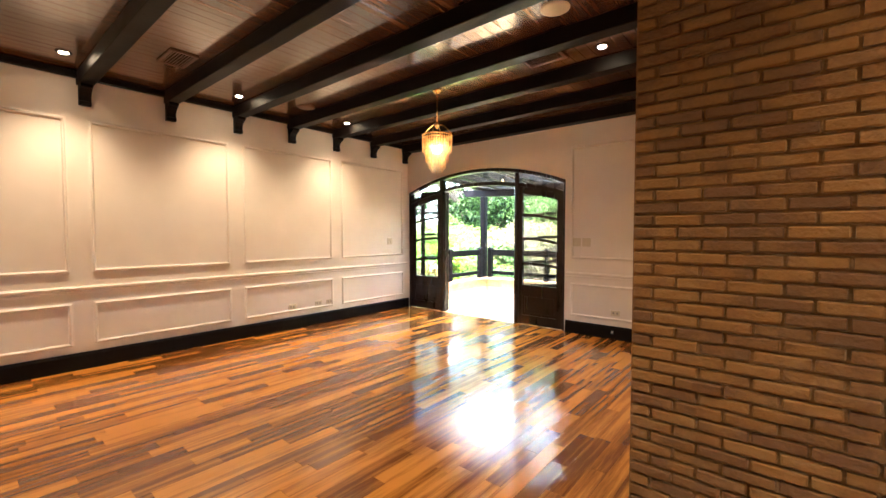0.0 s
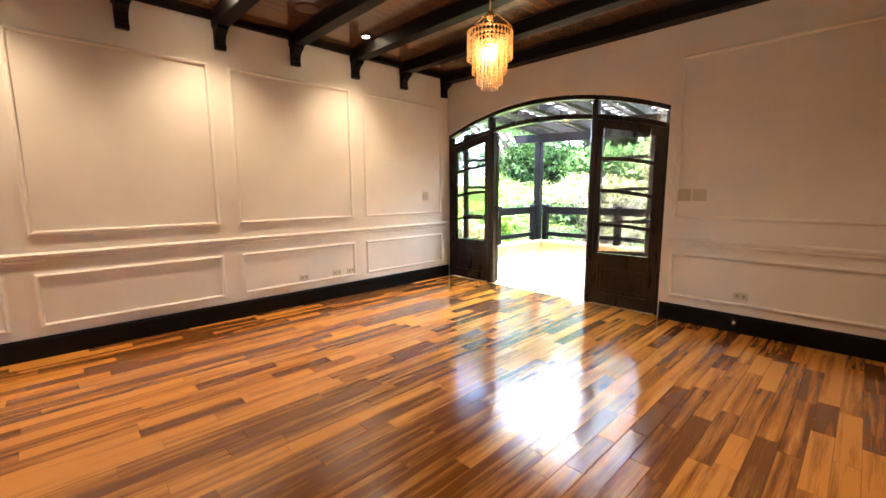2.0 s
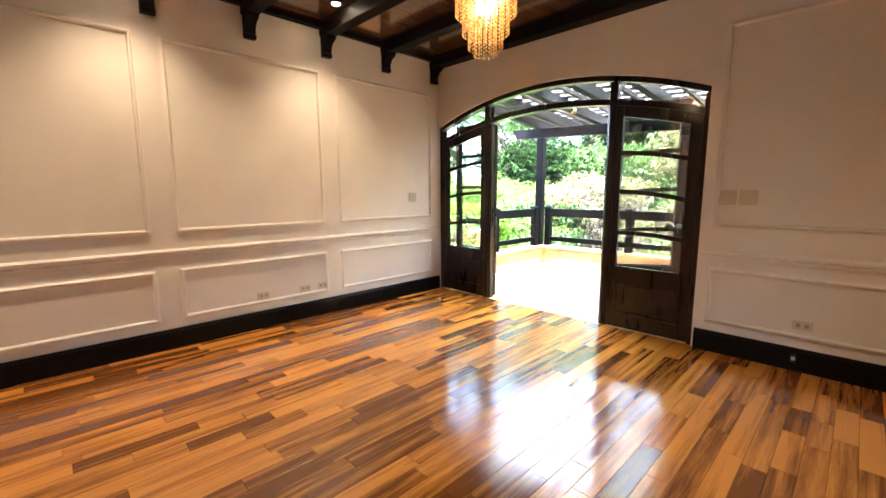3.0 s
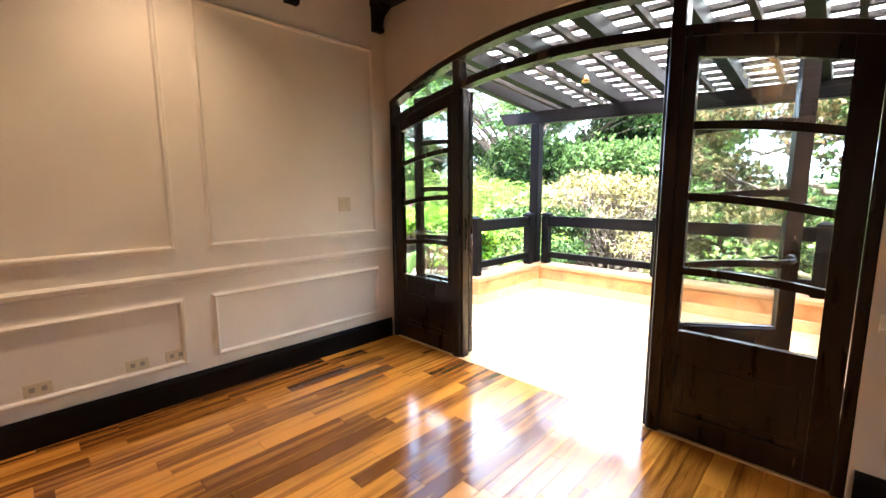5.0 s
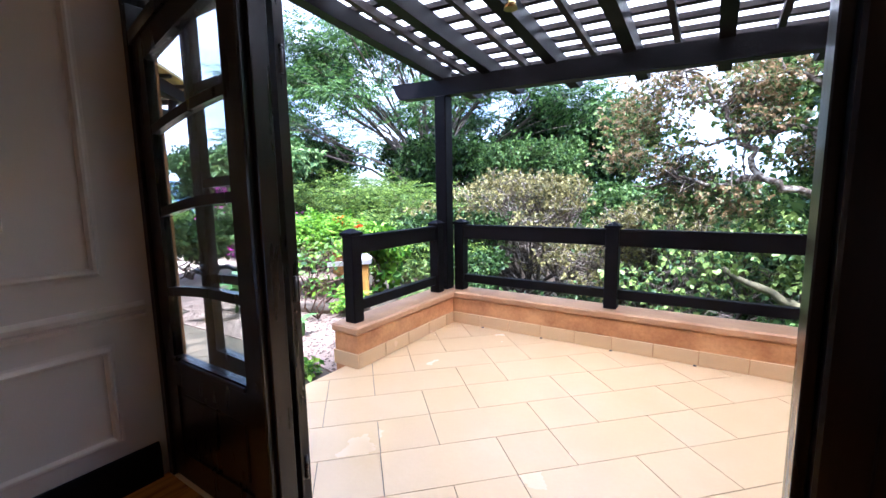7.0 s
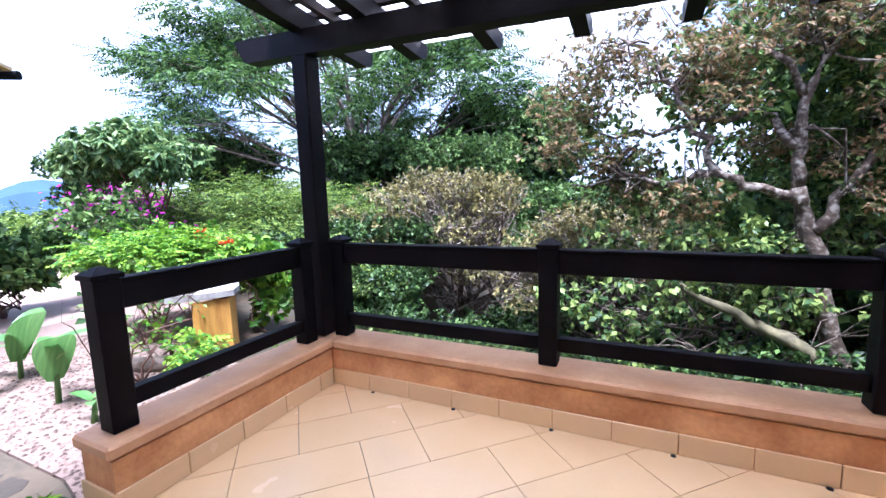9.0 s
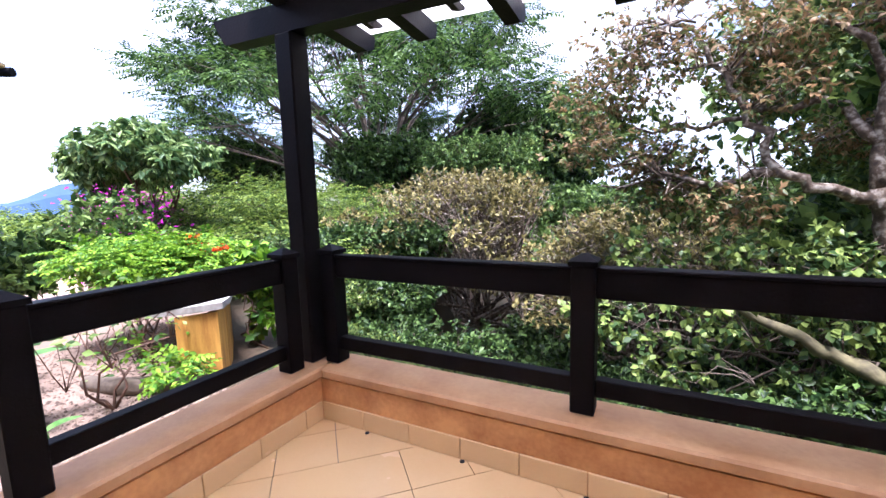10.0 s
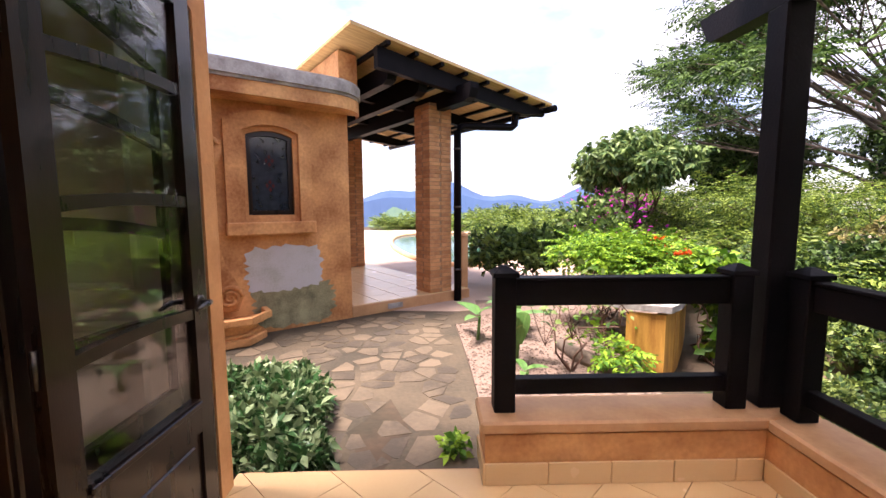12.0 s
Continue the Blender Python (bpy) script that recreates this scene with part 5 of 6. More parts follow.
# window surround with an arched head
ox0, ox1, oz0, oz1 = -1.49, -0.52, 1.20, 2.64
outer = [(ox0, oz0), (ox1, oz0)] + [(x, oz1 - 0.15 + 0.15 * (1 - (2 * (x - ox0) / (ox1 - ox0) - 1) ** 2)) for x in xs(ox1, ox0, 14)]
ix0, ix1, iz0, iz1 = WX0 - 0.05, WX1 + 0.05, WZ0 - 0.03, WZ1 + 0.06
bm = B()
inner_top = [(x, iz1 - 0.08 + 0.08 * (1 - (2 * (x - ix0) / (ix1 - ix0) - 1) ** 2)) for x in xs(ix0, ix1, 14)]
outer_top = [(x, oz1 - 0.15 + 0.15 * (1 - (2 * (x - ox0) / (ox1 - ox0) - 1) ** 2)) for x in xs(ox0, ox1, 14)]
strip(bm, inner_top, outer_top, "y", -0.075, -0.0005)
strip(bm, [(ox0, oz0 + 0.15), (ix0, oz0 + 0.15)], [(ox0, outer_top[0][1]), (ix0, inner_top[0][1])], "y", -0.075, -0.0005)
strip(bm, [(ix1, oz0 + 0.15), (ox1, oz0 + 0.15)], [(ix1, inner_top[-1][1]), (ox1, outer_top[-1][1])], "y", -0.075, -0.0005)
part("window_surround", bm, FRONT, house)
part("window_sill", box(B(), (ox0 - 0.02, -0.13, oz0), (ox1 + 0.02, -0.0005, oz0 + 0.149), 0.012), FRONT, house)
win = B()
strip(win, [(x, z - 0.055) for x, z in arcw], arcw, "y", 0.04, 0.11)
for a, b in ((WX0, WX0 + 0.055), (WX1 - 0.055, WX1)):
    box(win, (a, 0.04, WZ0), (b, 0.11, WZ1 - 0.10))
box(win, (WX0 + 0.055, 0.04, WZ0), (WX1 - 0.055, 0.11, WZ0 + 0.055))
wf = part("window_frame", win, DOORWOOD, house, "dark brown arched window frame")
bm = B()
strip(bm, [(x, WZ0 + 0.05) for x, z in arcw[1:-1]], [(x, z - 0.05) for x, z in arcw[1:-1]], "y", 0.07, 0.078)
part("leaded_pane", bm, material("dark_leaded_glass", (0.030, 0.040, 0.055), (0.012, 0.018, 0.026), 12, 0.12, 0.05, spec=0.8), wf, "dark leaded glass pane")
for zc in (1.78, 2.08):
    bm = B()
    for dx, dz in ((0, 0.045), (0, -0.045), (0.035, 0), (-0.035, 0)):
        cx = (WX0 + WX1) / 2 + dx
        prism(bm, [(cx, zc + dz - 0.03), (cx + 0.02, zc + dz), (cx, zc + dz + 0.03), (cx - 0.02, zc + dz)], "y", 0.064, 0.069)
    part("glass_lozenge", bm, material("maroon_glass", (0.10, 0.02, 0.02), None, 10, 0.15, 0.0), wf, "maroon glass lozenge")
g = np.random.default_rng(3)


def patch(x0, x1, z0, z1, n, rag):
    mid, hw = ((x0 + x1) / 2, (z0 + z1) / 2), ((x1 - x0) / 2, (z1 - z0) / 2)
    pts = []
    for i in range(n):
        a = 2 * math.pi * i / n
        c, s = math.cos(a), math.sin(a)
        k = 1 / max(abs(c), abs(s)) ** 0.75 * (1 + rag * g.uniform(-1, 1))
        pts.append((mid[0] + hw[0] * c * k, mid[1] + hw[1] * s * k))
    return pts


part("bare_patch", prism(B(), patch(-1.32, -0.40, 0.50, 1.05, 60, 0.10), "y", -0.004, 0.004), PALE, house, "patch of bare grey-blue plaster")
part("moss_stain", prism(B(), patch(-1.26, -0.26, 0.03, 0.56, 60, 0.12), "y", -0.0025, 0.004), MOSS, house, "mossy damp stain at the wall foot")

# scroll pilaster and wall basin
sc = ph("wall_fountain", "ochre plaster wall fountain with a scroll and stepped basin", "fountain", (-1.62, 0, 0))
bm = B()
spine = [(-0.16, 2.25), (0.0, 2.30), (0.10, 2.25), (0.10, 2.10), (0.02, 1.95), (0.02, 1.15), (0.08, 0.85), (0.19, 0.66), (0.24, 0.50), (0.18, 0.34), (-0.16, 0.34)]
prism(bm, spine, "y", -0.14, -0.0005)
bmesh.ops.bevel(bm, geom=[e for e in bm.edges if abs(e.verts[0].co.y - e.verts[1].co.y) < 1e-4], offset=0.02, segments=2, affect="EDGES")
part("pilaster", bm, FRONT, sc)
for c, r0, n in (((0.10, 0.51), 0.13, 44), ((-0.02, 2.20), 0.075, 30)):
    pts = []
    for i in range(n):
        a = 0.32 * i
        r = r0 * (1 - i / n * 0.9)
        pts.append((c[0] + r * math.cos(a), -0.15, c[1] + r * math.sin(a)))
    part("scroll", tube(B(), pts, [0.026 - 0.016 * i / n for i in range(n)], 8), FRONT, sc)


def half_oct(r, z0, z1, bm):
    pts = [(-r, 0), (-r, -r * 0.45), (-r * 0.5, -r * 0.95), (r * 0.5, -r * 0.95), (r, -r * 0.45), (r, 0)]
    prism(bm, pts, "z", z0, z1)


bm = B()
half_oct(0.46, 0.0, 0.09, bm)
half_oct(0.41, 0.09, 0.13, bm)
half_oct(0.37, 0.13, 0.20, bm)
half_oct(0.44, 0.20, 0.25, bm)
bmesh.ops.bevel(bm, geom=list(bm.edges), offset=0.012, segments=1, affect="EDGES")
part("basin", bm, FRONT, sc)
bm = B()
for sgn in (-1, 1):
    box(bm, (sgn * 0.48 - 0.035, -0.24, 0.25), (sgn * 0.48 + 0.035, -0.001, 0.33), 0.01)
box(bm, (-0.26, -0.49, 0.25), (0.26, -0.42, 0.33), 0.01)
for sgn in (-1, 1):
    prism(bm, [(sgn * 0.26, -0.49), (sgn * 0.515, -0.24), (sgn * 0.445, -0.24), (sgn * 0.26, -0.42)], "z", 0.251, 0.329)
part("basin_rim", bm, FRONT, sc)

# porch platform, piers, roof
porch = ph("porch_platform", "raised cream-tiled porch floor", "platform")
bm = B()
box(bm, (0.005, 0, -0.2), (2.1, 4.4, 0.15), 0.006)
part("slab", bm, CAP, porch)
for i in range(5):
    for j in range(10):
        part("tile", box(B(), (0.02 + 0.415 * i, 0.01 + 0.415 * j, 0.151), (0.425 + 0.415 * i, 0.415 + 0.415 * j, 0.162), 0.002), TILE, porch)
part("vent", box(B(), (0.55, -0.012, 0.035), (0.80, -0.0005, 0.115), 0.004), CONCRETE, porch, "small metal floor-level vent")
LIGHTBRICK = material("salmon_brick", (0.62, 0.32, 0.14), (0.42, 0.19, 0.075), 8, 0.85, 0.4, jitter="object", amount=0.4, fine=70)
PIERCORE = material("pale_mortar", (0.36, 0.22, 0.12), (0.27, 0.16, 0.09), 12, 0.9, 0.4)


def brick_pier(x0, y0, w, h, label, z0=0.162):
    t = ph("brick_pier", label, "pier", (x0, y0, z0), "brick piers")
    part("core", box(B(), (0.012, 0.012, 0), (w - 0.012, w - 0.012, h)), PIERCORE, t)
    half = w / 2
    L = mesh_of("brick", box(B(), (0.004, 0, 0.004), (half - 0.004, half * 0.9, 0.056), 0.004), LIGHTBRICK)
    n = int(h / 0.06)
    for k in range(n):
        z = k * 0.06
        if k % 2:
            spots = [(0, 0, 0), (half, 0, 0), (half, w, math.pi), (w, w, math.pi)]
        else:
            spots = [(w, 0, math.pi / 2), (w, half, math.pi / 2), (0, half, -math.pi / 2), (0, w, -math.pi / 2)]
        for x, y, a in spots:
            ob = part("brick", L, LIGHTBRICK, t)
            ob.matrix_local = Matrix.Translation((x, y, z)) @ Matrix.Rotation(a, 4, "Z")
    return t


brick_pier(1.32, 0.02, 0.42, 2.92, "square salmon brick pier on the porch")
brick_pier(1.48, 3.5, 0.39, 2.92, "square salmon brick pier at the back of the porch")


def rz(x):
    return 3.53 - 0.123 * x


roof = ph("porch_roof", "sloping reed-lined porch roof on black-brown timbers", "roof")
bm = B()
prism(bm, [(-0.20, rz(-0.20) + 0.06), (3.36, rz(3.36) + 0.06), (3.36, rz(3.36) + 0.10), (-0.20, rz(-0.20) + 0.10)], "y", -0.62, 5.0)
part("roof_sheet", bm, REED, roof)
for y in (-0.42, 1.0, 2.4, 3.8):
    bm = B()
    prism(bm, [(0.22, rz(0.22) - 0.25), (2.9, rz(2.9) - 0.17), (3.3, rz(3.3) - 0.06), (3.3, rz(3.3) + 0.01), (0.22, rz(0.22) + 0.01)], "y", y - 0.05, y + 0.05)
    part("rafter", bm, RAILWOOD, roof)
for i in range(1, 9):
    x = -0.10 + 0.41 * i
    part("purlin", prism(B(), [(x - 0.03, rz(x) + 0.011), (x + 0.03, rz(x) + 0.011), (x + 0.03, rz(x) + 0.058), (x - 0.03, rz(x) + 0.058)], "y", -0.60, 4.9), RAILWOOD, roof)
for x, zt, out in ((1.535, 3.04, -0.78), (0.50, 3.20, -0.36), (0.98, 3.12, -0.36)):
    bm = B()
    prism(bm, [(out, zt + 0.10), (out + 0.04, zt - 0.02), (out + 0.16, zt - 0.06), (4.6, zt - 0.06), (4.6, zt + 0.18), (out, zt + 0.18)], "x", x - 0.07, x + 0.07)
    part("cross_beam", bm, RAILWOOD, roof)
bm = B()
tube(bm, [(3.41, -0.65, rz(3.41) + 0.03), (3.41, 5.0, rz(3.41) + 0.03)], 0.055, 10)
part("gutter", bm, RAILWOOD, roof, "black rain gutter at the eave")
block = ph("stucco_upstand", "ochre stucco upstand under the porch roof", "wall block")
part("block", prism(B(), [(-0.08, 3.061), (0.18, 3.061), (0.18, rz(0.18) + 0.009), (-0.08, rz(-0.08) + 0.009)], "y", 0.05, 3.9), FRONT, block)
pipe = ph("downpipe", "black rain downpipe beside the brick pier", "pipe")
bm = B()
tube(bm, [(1.80, -0.06, -0.12), (1.80, -0.06, 2.68), (1.82, -0.08, 2.74), (1.88, -0.10, 2.77), (2.55, -0.26, 2.80), (2.74, -0.30, 2.81), (2.79, -0.32, 2.85), (2.80, -0.33, 3.0), (2.86, -0.35, 3.05), (3.38, -0.4, 3.09)], 0.062, 10)
part("pipe", bm, RAILWOOD, pipe)
for z in (0.5, 1.5, 2.4):
    part("bracket", tube(B(), [(1.80, -0.06, z), (1.80, -0.06, z + 0.03)], 0.070, 10), METAL, pipe)
lamp = ph("wall_lamp", "small white wall box on the brick pier", "wall lamp", (1.735, 0.12, 2.0))
part("box", box(B(), (-0.0, -0.05, -0.09), (0.07, 0.05, 0.09), 0.01), IVORY, lamp)
postb = ph("wooden_post", "short weathered wooden post by the pool deck", "post", (2.15, 0.25, 0))
part("shaft", box(B(), (-0.07, -0.07, -0.1), (0.07, 0.07, 1.0), 0.01), CAP, postb)
part("cap", lathe(B(), [(0.09, 1.001), (0.095, 1.03), (0.07, 1.07), (0.001, 1.08)], seg=12), CAP, postb)

# deck and pool
DECK = material("pale_pink_paving", (0.50, 0.37, 0.28), (0.38, 0.27, 0.20), 2.0, 0.7, 0.2)
bm = B()
prism(bm, [(-9.9, 4.0), (-9.6, 7.1), (-10.4, 9.6), (-15.5, 11.0), (-31.0, 13.0), (-31.0, -6.0), (-12.0, -4.0)], "z", GZ - 0.12, GZ + 0.004)
structure("pavement_pool", bm, DECK, "pale pinkish paving round the pool")
WATER = material("green_pool_water", (0.035, 0.11, 0.095), (0.02, 0.075, 0.07), 2.0, 0.08, 0.15, fine=5, spec=0.25)
bm = B()
ell = [(-21.5 + 6.2 * math.cos(a) + 1.3 * math.cos(2 * a), 7.6 + 2.7 * math.sin(a)) for a in xs(0, 2 * math.pi, 40)[:-1]]
prism(bm, ell, "z", GZ + 0.005, GZ + 0.03)
structure("water_pool", bm, WATER, "still green swimming pool water")
t = thing("pool_coping", (-21.5, 7.6, GZ), "cream stone coping round the pool", "coping")
bm = B()
tube(bm, [(x + 21.5, y - 7.6, 0.035) for x, y in ell + ell[:1]], 0.09, 6, cap=False)
part("rim", bm, CAP, t)

# flagstone path
PATHBED = material("worn_path_mortar", (0.105, 0.079, 0.047), (0.038, 0.031, 0.018), 1.6, 0.9, 0.5, fine=25)
bm = B()
prism(bm, [(-5.80, 5.9), (-5.80, 6.96), (-6.45, 7.10), (-7.6, 7.08), (-8.95, 7.02), (-9.15, 7.35), (-10.3, 7.4), (-10.45, 7.2), (AX + 0.01, AY), (-6.6, 1.7), (-5.83, 1.7)], "z", GZ - 0.1, GZ)
path = structure("path", bm, PATHBED, "old flagstone path in worn mortar")
bm = B()
box(bm, (-5.84, 5.735, -0.3), (-5.801, 6.976, -0.016))
structure("terrace_step", bm, CAP, "plastered step edge of the terrace")

# gravel bed
GRAVEL = material("pinkish_cream_gravel", (0.23, 0.162, 0.12), (0.085, 0.056, 0.040), 30, 0.9, 0.8, jitter="island", amount=0.8, fine=90)
bm = B()
bed = [(-6.0, 7.02), (-6.45, 7.11), (-7.6, 7.09), (-8.93, 7.03), (-9.1, 7.36), (-10.3, 7.42), (-10.4, 9.4), (-9.9, 10.4), (-8.4, 9.6), (-7.35, 8.72), (-6.6, 8.5), (-6.0, 8.6)]
prism(bm, bed, "z", GZ - 0.1, GZ + 0.006)
structure("ground_gravel", bm, GRAVEL, "pinkish gravel bed beside the path")


def inside(x, y, poly):
    hit, j = False, len(poly) - 1
    for i in range(len(poly)):
        (xi, yi), (xj, yj) = poly[i], poly[j]
        if (yi > y) != (yj > y) and x < (xj - xi) * (y - yi) / (yj - yi) + xi:
            hit = not hit
        j = i
    return hit


g = np.random.default_rng(17)
V, F = [], []
while len(V) < 5000 * 6:
    x, y = g.uniform(-9.4, -6.0), g.uniform(7.03, 9.8)
    if not inside(x, y, bed):
        continue
    r = g.uniform(0.008, 0.022)
    k = len(V)
    a = g.uniform(0, 3)
    for dx, dy, dz in ((1, 0, 0), (0, 0.8, 0), (-1, 0, 0), (0, -0.8, 0), (0.1, 0, 0.6), (0, 0, -0.3)):
        V.append((x + r * (dx * math.cos(a) - dy * math.sin(a)), y + r * (dx * math.sin(a) + dy * math.cos(a)), GZ + 0.008 + r * dz))
    F += [(k, k + 1, k + 4), (k + 1, k + 2, k + 4), (k + 2, k + 3, k + 4), (k + 3, k, k + 4)]
me = bpy.data.meshes.new("gravel")
me.from_pydata(V, [], F)
me.materials.append(GRAVEL)
tagged(new("gravel", me), "loose pinkish cream gravel stones", "gravel", "", "stuff")

# kerb log, timber retaining wall with a stone cap, garden steps
GOLD = material("golden_varnished_timber", (0.66, 0.35, 0.07), (0.34, 0.14, 0.025), 3, 0.6, 0.2, stretch=(6, 6, 0.8))
rw = thing("retaining_wall", (-7.3, 8.75, GZ), "golden timber retaining wall with a grey stone cap", "retaining wall")
curve = [(-0.08, -0.16), (0.03, 0.06), (-0.12, 0.24), (-0.35, 0.42), (-0.7, 0.68), (-1.15, 0.98), (-1.7, 1.30), (-2.3, 1.62)]
for (x0, y0), (x1, y1) in zip(curve, curve[1:]):
    n = max(1, int(math.hypot(x1 - x0, y1 - y0) / 0.14))
    for i in range(n):
        a, b = i / n, (i + 0.94) / n
        p, q = (x0 + (x1 - x0) * a, y0 + (y1 - y0) * a), (x0 + (x1 - x0) * b, y0 + (y1 - y0) * b)
        part("plank", prism(B(), [p, q, (q[0] - 0.05, q[1] - 0.06), (p[0] - 0.05, p[1] - 0.06)], "z", -1.0, 0.55 + 0.01 * (i % 2)), GOLD, rw)
bm = B()
for (x0, y0), (x1, y1) in zip(curve, curve[1:]):
    prism(bm, [(x0 + 0.04, y0 + 0.03), (x1 + 0.04, y1 + 0.03), (x1 - 0.18, y1 - 0.22), (x0 - 0.18, y0 - 0.22)], "z", 0.57, 0.63)
part("cap", bm, CONCRETE, rw, "grey stone cap")
t = thing("kerb_log", (-7.6, 8.05, GZ), "weathered curved kerb log in the gravel", "kerb")
part("log", tube(B(), [(0.55, 0.55, 0.04), (0.30, 0.30, 0.06), (0.0, 0.12, 0.06), (-0.4, 0.05, 0.05)], [0.06, 0.075, 0.075, 0.06], 10), BARK, t)
EARTH = material("brown_earthy_stone", (0.26, 0.18, 0.11), (0.12, 0.085, 0.05), 4, 0.95, 0.5)
steps = thing("garden_steps", (-7.2, 9.9, GZ), "rough earthy stone garden steps", "steps")
for i in range(4):
    bm = B()
    box(bm, (-0.9 - 0.35 * i, 0.1 + 0.38 * i, -0.9), (0.1 - 0.3 * i, 0.6 + 0.38 * i, -0.35 + 0.15 * i), 0.03)
    part("step", bm, EARTH, steps)

# distant ridge, the blue of the haze painted into its colour
RIDGE = material("haze_painted_blue_hill", (0.040, 0.085, 0.175), (0.028, 0.062, 0.135), 0.004, 1.0, 0.0, fine=0.02)
V, F = [], []
n = 60
for i in range(n):
    a = radians(60 + 75 * i / (n - 1))
    h = 70 + 26 * math.sin(i * 0.35) + 14 * math.sin(i * 0.9 + 1) - 40 * abs(i / n - 0.6)
    for z, d in ((-140, 1400), (h * 0.55, 1560), (h, 1650)):
        V.append((-d * math.sin(a), d * math.cos(a) + 0, z))
for i in range(n - 1):
    for k in range(2):
        F.append((3 * i + k, 3 * i + 3 + k, 3 * i + 4 + k, 3 * i + 1 + k))
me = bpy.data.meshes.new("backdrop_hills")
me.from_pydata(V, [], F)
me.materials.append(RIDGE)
tagged(new("backdrop_hills", me), "hills far beyond the pool with blue haze painted into their colour", "", "", "structure")

V, F = [], []
for i in range(25):
    a = radians(91.5 + 14.0 * i / 24)
    h = -62 + 62 * math.exp(-((i - 5) / 8.0) ** 2) + 2.5 * math.sin(i * 1.3)
    for z, d in ((-140, 640), (h * 0.5 - 40, 700), (h, 760)):
        V.append((-d * math.sin(a), d * math.cos(a), z))
for i in range(24):
    for k in range(2):
        F.append((3 * i + k, 3 * i + 3 + k, 3 * i + 4 + k, 3 * i + 1 + k))
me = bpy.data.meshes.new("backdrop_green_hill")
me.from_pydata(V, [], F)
# the paler, bluish greens put distance haze into the hill's colour
me.materials.append(material("haze_painted_green_hill", (0.10, 0.17, 0.09), (0.055, 0.11, 0.08), 0.02, 1.0, 0.0, fine=0.1))
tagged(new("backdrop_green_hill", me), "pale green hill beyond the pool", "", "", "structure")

# ---- pieces: floor planks, bricks, tiles, flagstones ----
# hardwood planks along y: strips of 0.105 m with staggered ends
prng = random.Random(12)
PW = 0.105
PLANKS = {}


def plank_mesh(length):
    key = round(length, 2)
    if key not in PLANKS:
        PLANKS[key] = mesh_of("plank", box(B(), (0.0006, 0.0006, -0.019), (PW - 0.0006, key - 0.0006, 0), 0.0012), PLANK)
    return PLANKS[key]


rest = B()
count = 0
x = XW
while x < XS - 0.01:
    yend = YN + 0.03 if x < XE - 0.01 else YB if x < XB - 0.01 else YE + 0.04
    wd = min(PW, (XE if x < XE - 0.01 else XB if x < XB - 0.01 else XS) - x)
    y = YS - prng.uniform(0, 0.5)
    while y < yend - 0.02:
        ln = prng.choice((0.36, 0.46, 0.56, 0.66, 0.78, 0.92, 1.10))
        y1 = min(y + ln, yend)
        if yend - y1 < 0.12:
            y1 = yend
        y0 = max(y, YS)
        near = -4.8 < x < -0.9 and 1.4 < y0 and y1 < 5.2 and wd > 0.1
        if y1 > YS:
            if near and count < 300:
                part("plank", plank_mesh(y1 - y0), PLANK, floor).location = (x, y0, 0)
                count += 1
            else:
                box(rest, (x + 0.0006, y0 + 0.0006, -0.019), (x + wd - 0.0006, y1 - 0.0006, prng.uniform(-0.0004, 0.0)))
        y = y1
    x += wd
tagged(part("planks", rest, PLANKREST, floor), "", "", "", "stuff")

# brick wall: running bond
BW, BH = 0.158, 0.0475
BR = [mesh_of("brick", box(B(), (0.004, -a, 0.004), (BW - 0.004, 0.03, BH - 0.004 - b), 0.005), BRICK) for a, b in ((0.0, 0.0), (0.003, 0.002), (-0.004, 0.001))]
HB = mesh_of("brick", box(B(), (0.005, 0.0, 0.005), (BW / 2 - 0.005, 0.03, BH - 0.005), 0.005), BRICK)
restb = B()
for k in range(int(ZC / BH)):
    z = k * BH
    x = XB
    if k % 2:
        ob = part("brick", HB, BRICK, brick_wall)
        ob.location = (x, YE + 0.02, z)
        x += BW / 2
    while x < XS - BW:
        if x < XB + 0.62:
            ob = part("brick", prng.choice(BR), BRICK, brick_wall)
            ob.location = (x, YE + 0.02 + prng.uniform(-0.002, 0.002), z)
        else:
            box(restb, (x + 0.006, YE + 0.02, z + 0.006), (x + BW - 0.006, YE + 0.05, z + BH - 0.006))
        x += BW
tagged(part("bricks", restb, BRICKREST, brick_wall), "", "", "", "stuff")

# terrace tiles at 45 degrees: rows of 0.32 m, a long tile and a square in turn
S, LG, RW = 0.3205, 0.645, 0.327
R2 = math.sqrt(0.5)


def clip(poly, axis, limit, keep_less):
    out = []
    for i, p in enumerate(poly):
        q = poly[(i + 1) % len(poly)]
        pin = (p[axis] <= limit) == keep_less
        qin = (q[axis] <= limit) == keep_less
        if pin:
            out.append(p)
        if pin != qin:
            u = (limit - p[axis]) / (q[axis] - p[axis])
            out.append((p[0] + (q[0] - p[0]) * u, p[1] + (q[1] - p[1]) * u))
    return out


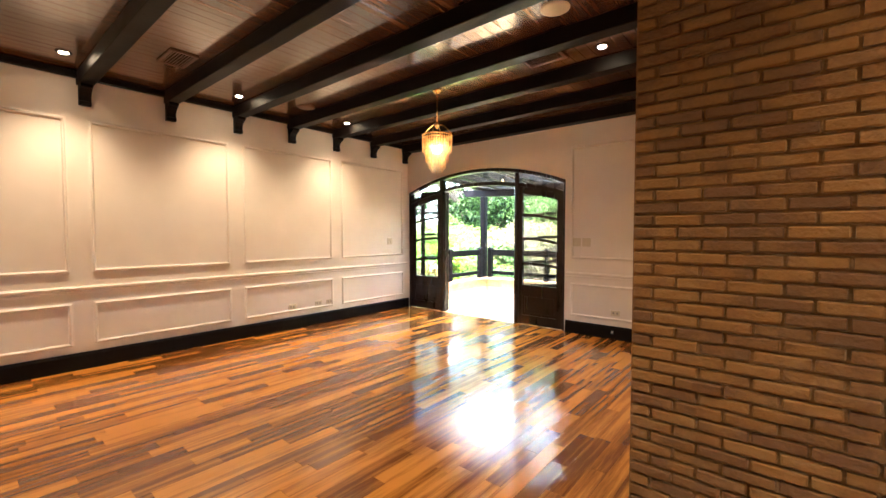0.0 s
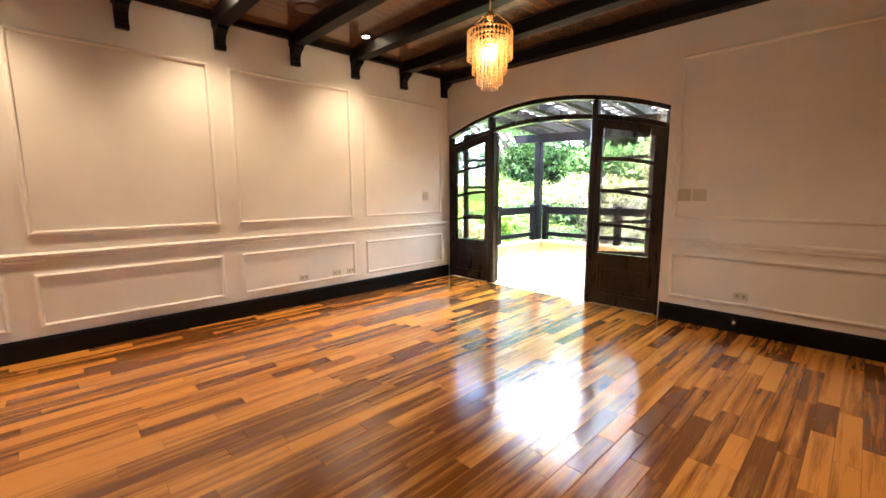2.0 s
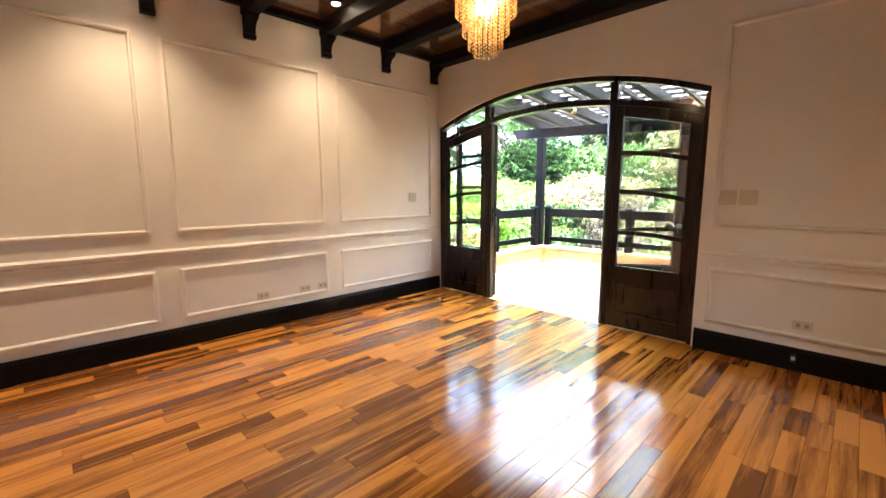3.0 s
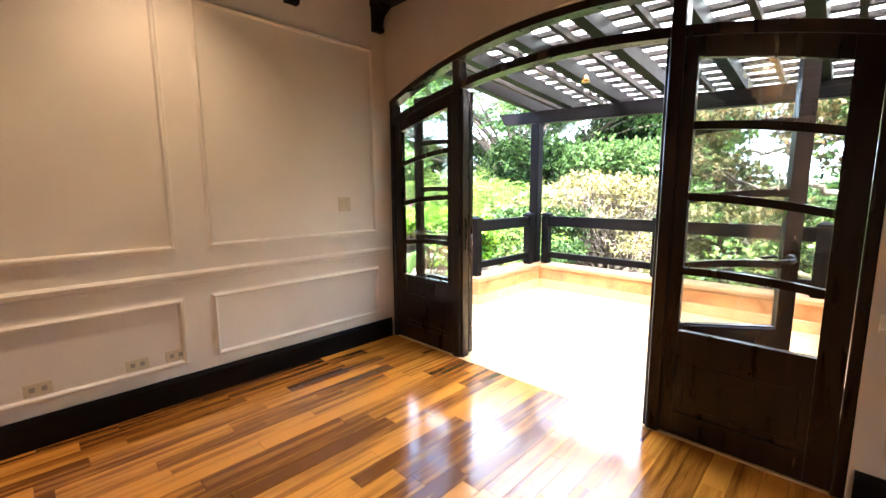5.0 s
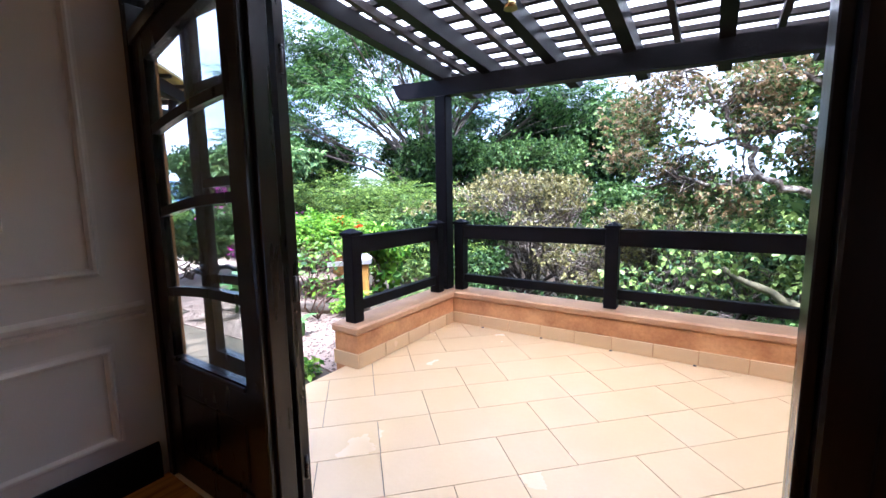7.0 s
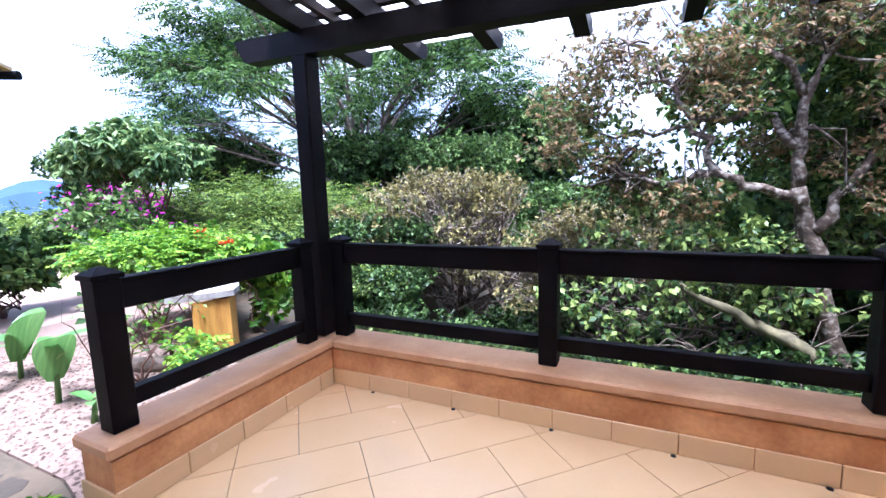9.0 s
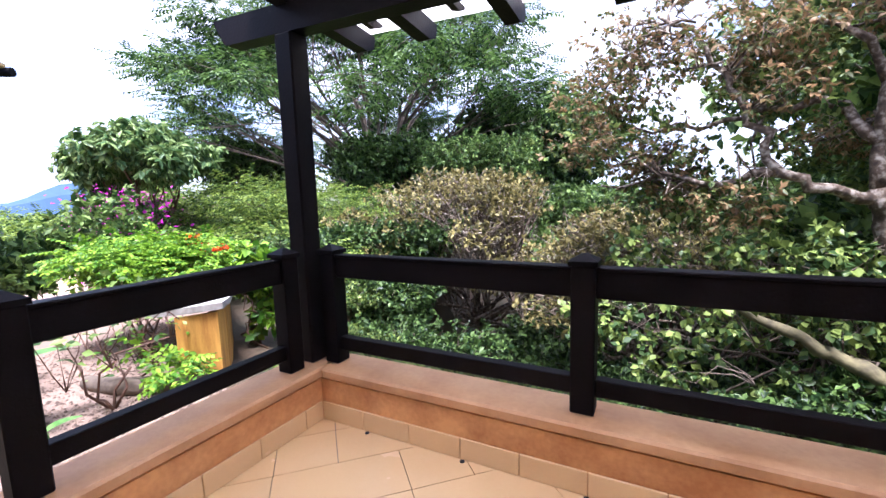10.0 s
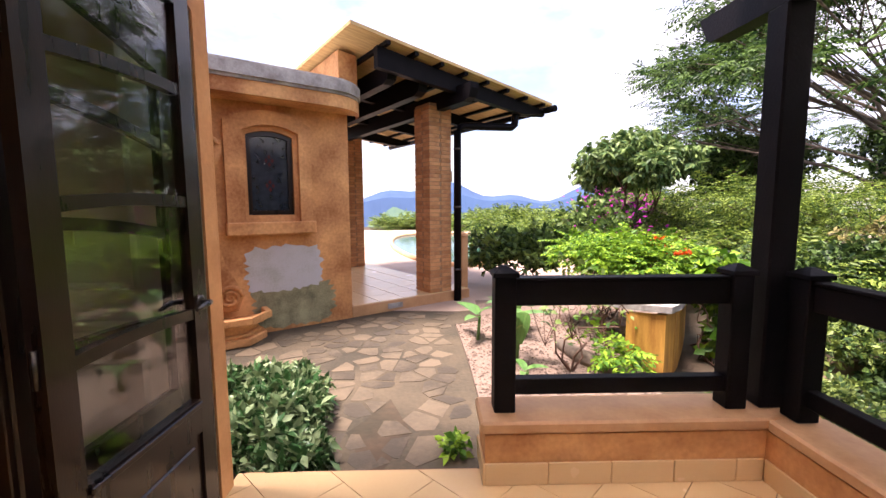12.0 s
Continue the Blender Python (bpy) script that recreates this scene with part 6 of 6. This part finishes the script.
for row in range(-12, 14):
    v0 = 7.835 + row * RW            # (y - x) / sqrt 2 at the row's lower edge
    start = 1.04 + 0.3225 * row - 12 * (S + LG)
    u = start
    k = 0
    while u < 6.0:
        ln = S if k % 2 == 0 else LG
        j = 0.0022
        quad = [(u + j, v0 + j), (u + ln - j, v0 + j), (u + ln - j, v0 + RW - j), (u + j, v0 + RW - j)]
        poly = [((a - b) * R2, (a + b) * R2) for a, b in quad]
        for ax, lim, less in ((0, TX1 - 0.001, True), (0, -5.81, False), (1, TY1 - 0.001, True), (1, 5.71, False)):
            poly = clip(poly, ax, lim, less)
            if len(poly) < 3:
                break
        if len(poly) >= 3:
            area = abs(sum(poly[i][0] * poly[(i + 1) % len(poly)][1] - poly[(i + 1) % len(poly)][0] * poly[i][1] for i in range(len(poly)))) / 2
            cuts = [poly]
            if min(p[0] for p in poly) < -5.679 and max(p[1] for p in poly) > 6.987:
                beside = clip(poly, 1, 6.987, False)
                cuts = [clip(poly, 1, 6.987, True), clip(beside, 0, -5.679, False) if len(beside) > 2 else []]
            for cut in cuts:
                if area > 0.0008 and len(cut) > 2:
                    bm = B()
                    prism(bm, cut, "z", -0.012, 0.0)
                    part("tile", bm, TILE, terrace)
        u += ln
        k += 1
# threshold strip
bm = B()
box(bm, (DL + 0.046, 5.602, -0.013), (DR - 0.046, 5.708, 0.002), 0.002)
structure("door_threshold", bm, TILE, "cream tile threshold under the arched door")

# flagstones: irregular stones laid close, with worn gaps between
g = np.random.default_rng(23)
FLAG = material("grey_brown_flagstone", (0.140, 0.103, 0.062), (0.050, 0.038, 0.023), 2.2, 0.70, 0.45, jitter="object", amount=0.45, fine=24, c3=(0.100, 0.075, 0.045))
area_poly = [(-5.85, 5.5), (-5.85, 6.95), (-6.45, 7.06), (-8.9, 6.98), (-10.2, 7.3), (-9.38, 5.75), (-8.6, 4.7), (-7.6, 3.2), (-6.2, 3.0)]
PITCH = 0.225
sites = [(-10.3 + PITCH * (i + 0.5 * (j % 2)) + g.uniform(-0.10, 0.10), 3.0 + PITCH * j * 0.92 + g.uniform(-0.10, 0.10)) for i in range(20) for j in range(21)]
for sx, sy in sites:
    poly = [(sx - 0.28, sy - 0.28), (sx + 0.28, sy - 0.28), (sx + 0.28, sy + 0.28), (sx - 0.28, sy + 0.28)]
    for ox, oy in sites:
        dx, dy = ox - sx, oy - sy
        if 0 < dx * dx + dy * dy < 0.5:
            half = (dx * dx + dy * dy) / 2
            out = []
            for i, p in enumerate(poly):
                q = poly[(i + 1) % len(poly)]
                dp, dq = (p[0] - sx) * dx + (p[1] - sy) * dy - half, (q[0] - sx) * dx + (q[1] - sy) * dy - half
                if dp <= 0:
                    out.append(p)
                if (dp < 0) != (dq < 0) and dp != dq:
                    u = dp / (dp - dq)
                    out.append((p[0] + (q[0] - p[0]) * u, p[1] + (q[1] - p[1]) * u))
            poly = out
    shrink = g.uniform(0.72, 0.93)
    poly = [(sx + (x - sx) * shrink * g.uniform(0.93, 1.03), sy + (y - sy) * shrink * g.uniform(0.93, 1.03)) for x, y in poly]
    if len(poly) < 3 or g.random() < 0.20 or not all(inside(x, y, area_poly) for x, y in poly):
        continue
    bm = B()
    prism(bm, [(x - sx, y - sy) for x, y in poly], "z", -0.03, g.uniform(0.001, 0.006))
    part("flagstone", bm, FLAG, path).location = (sx, sy, GZ)
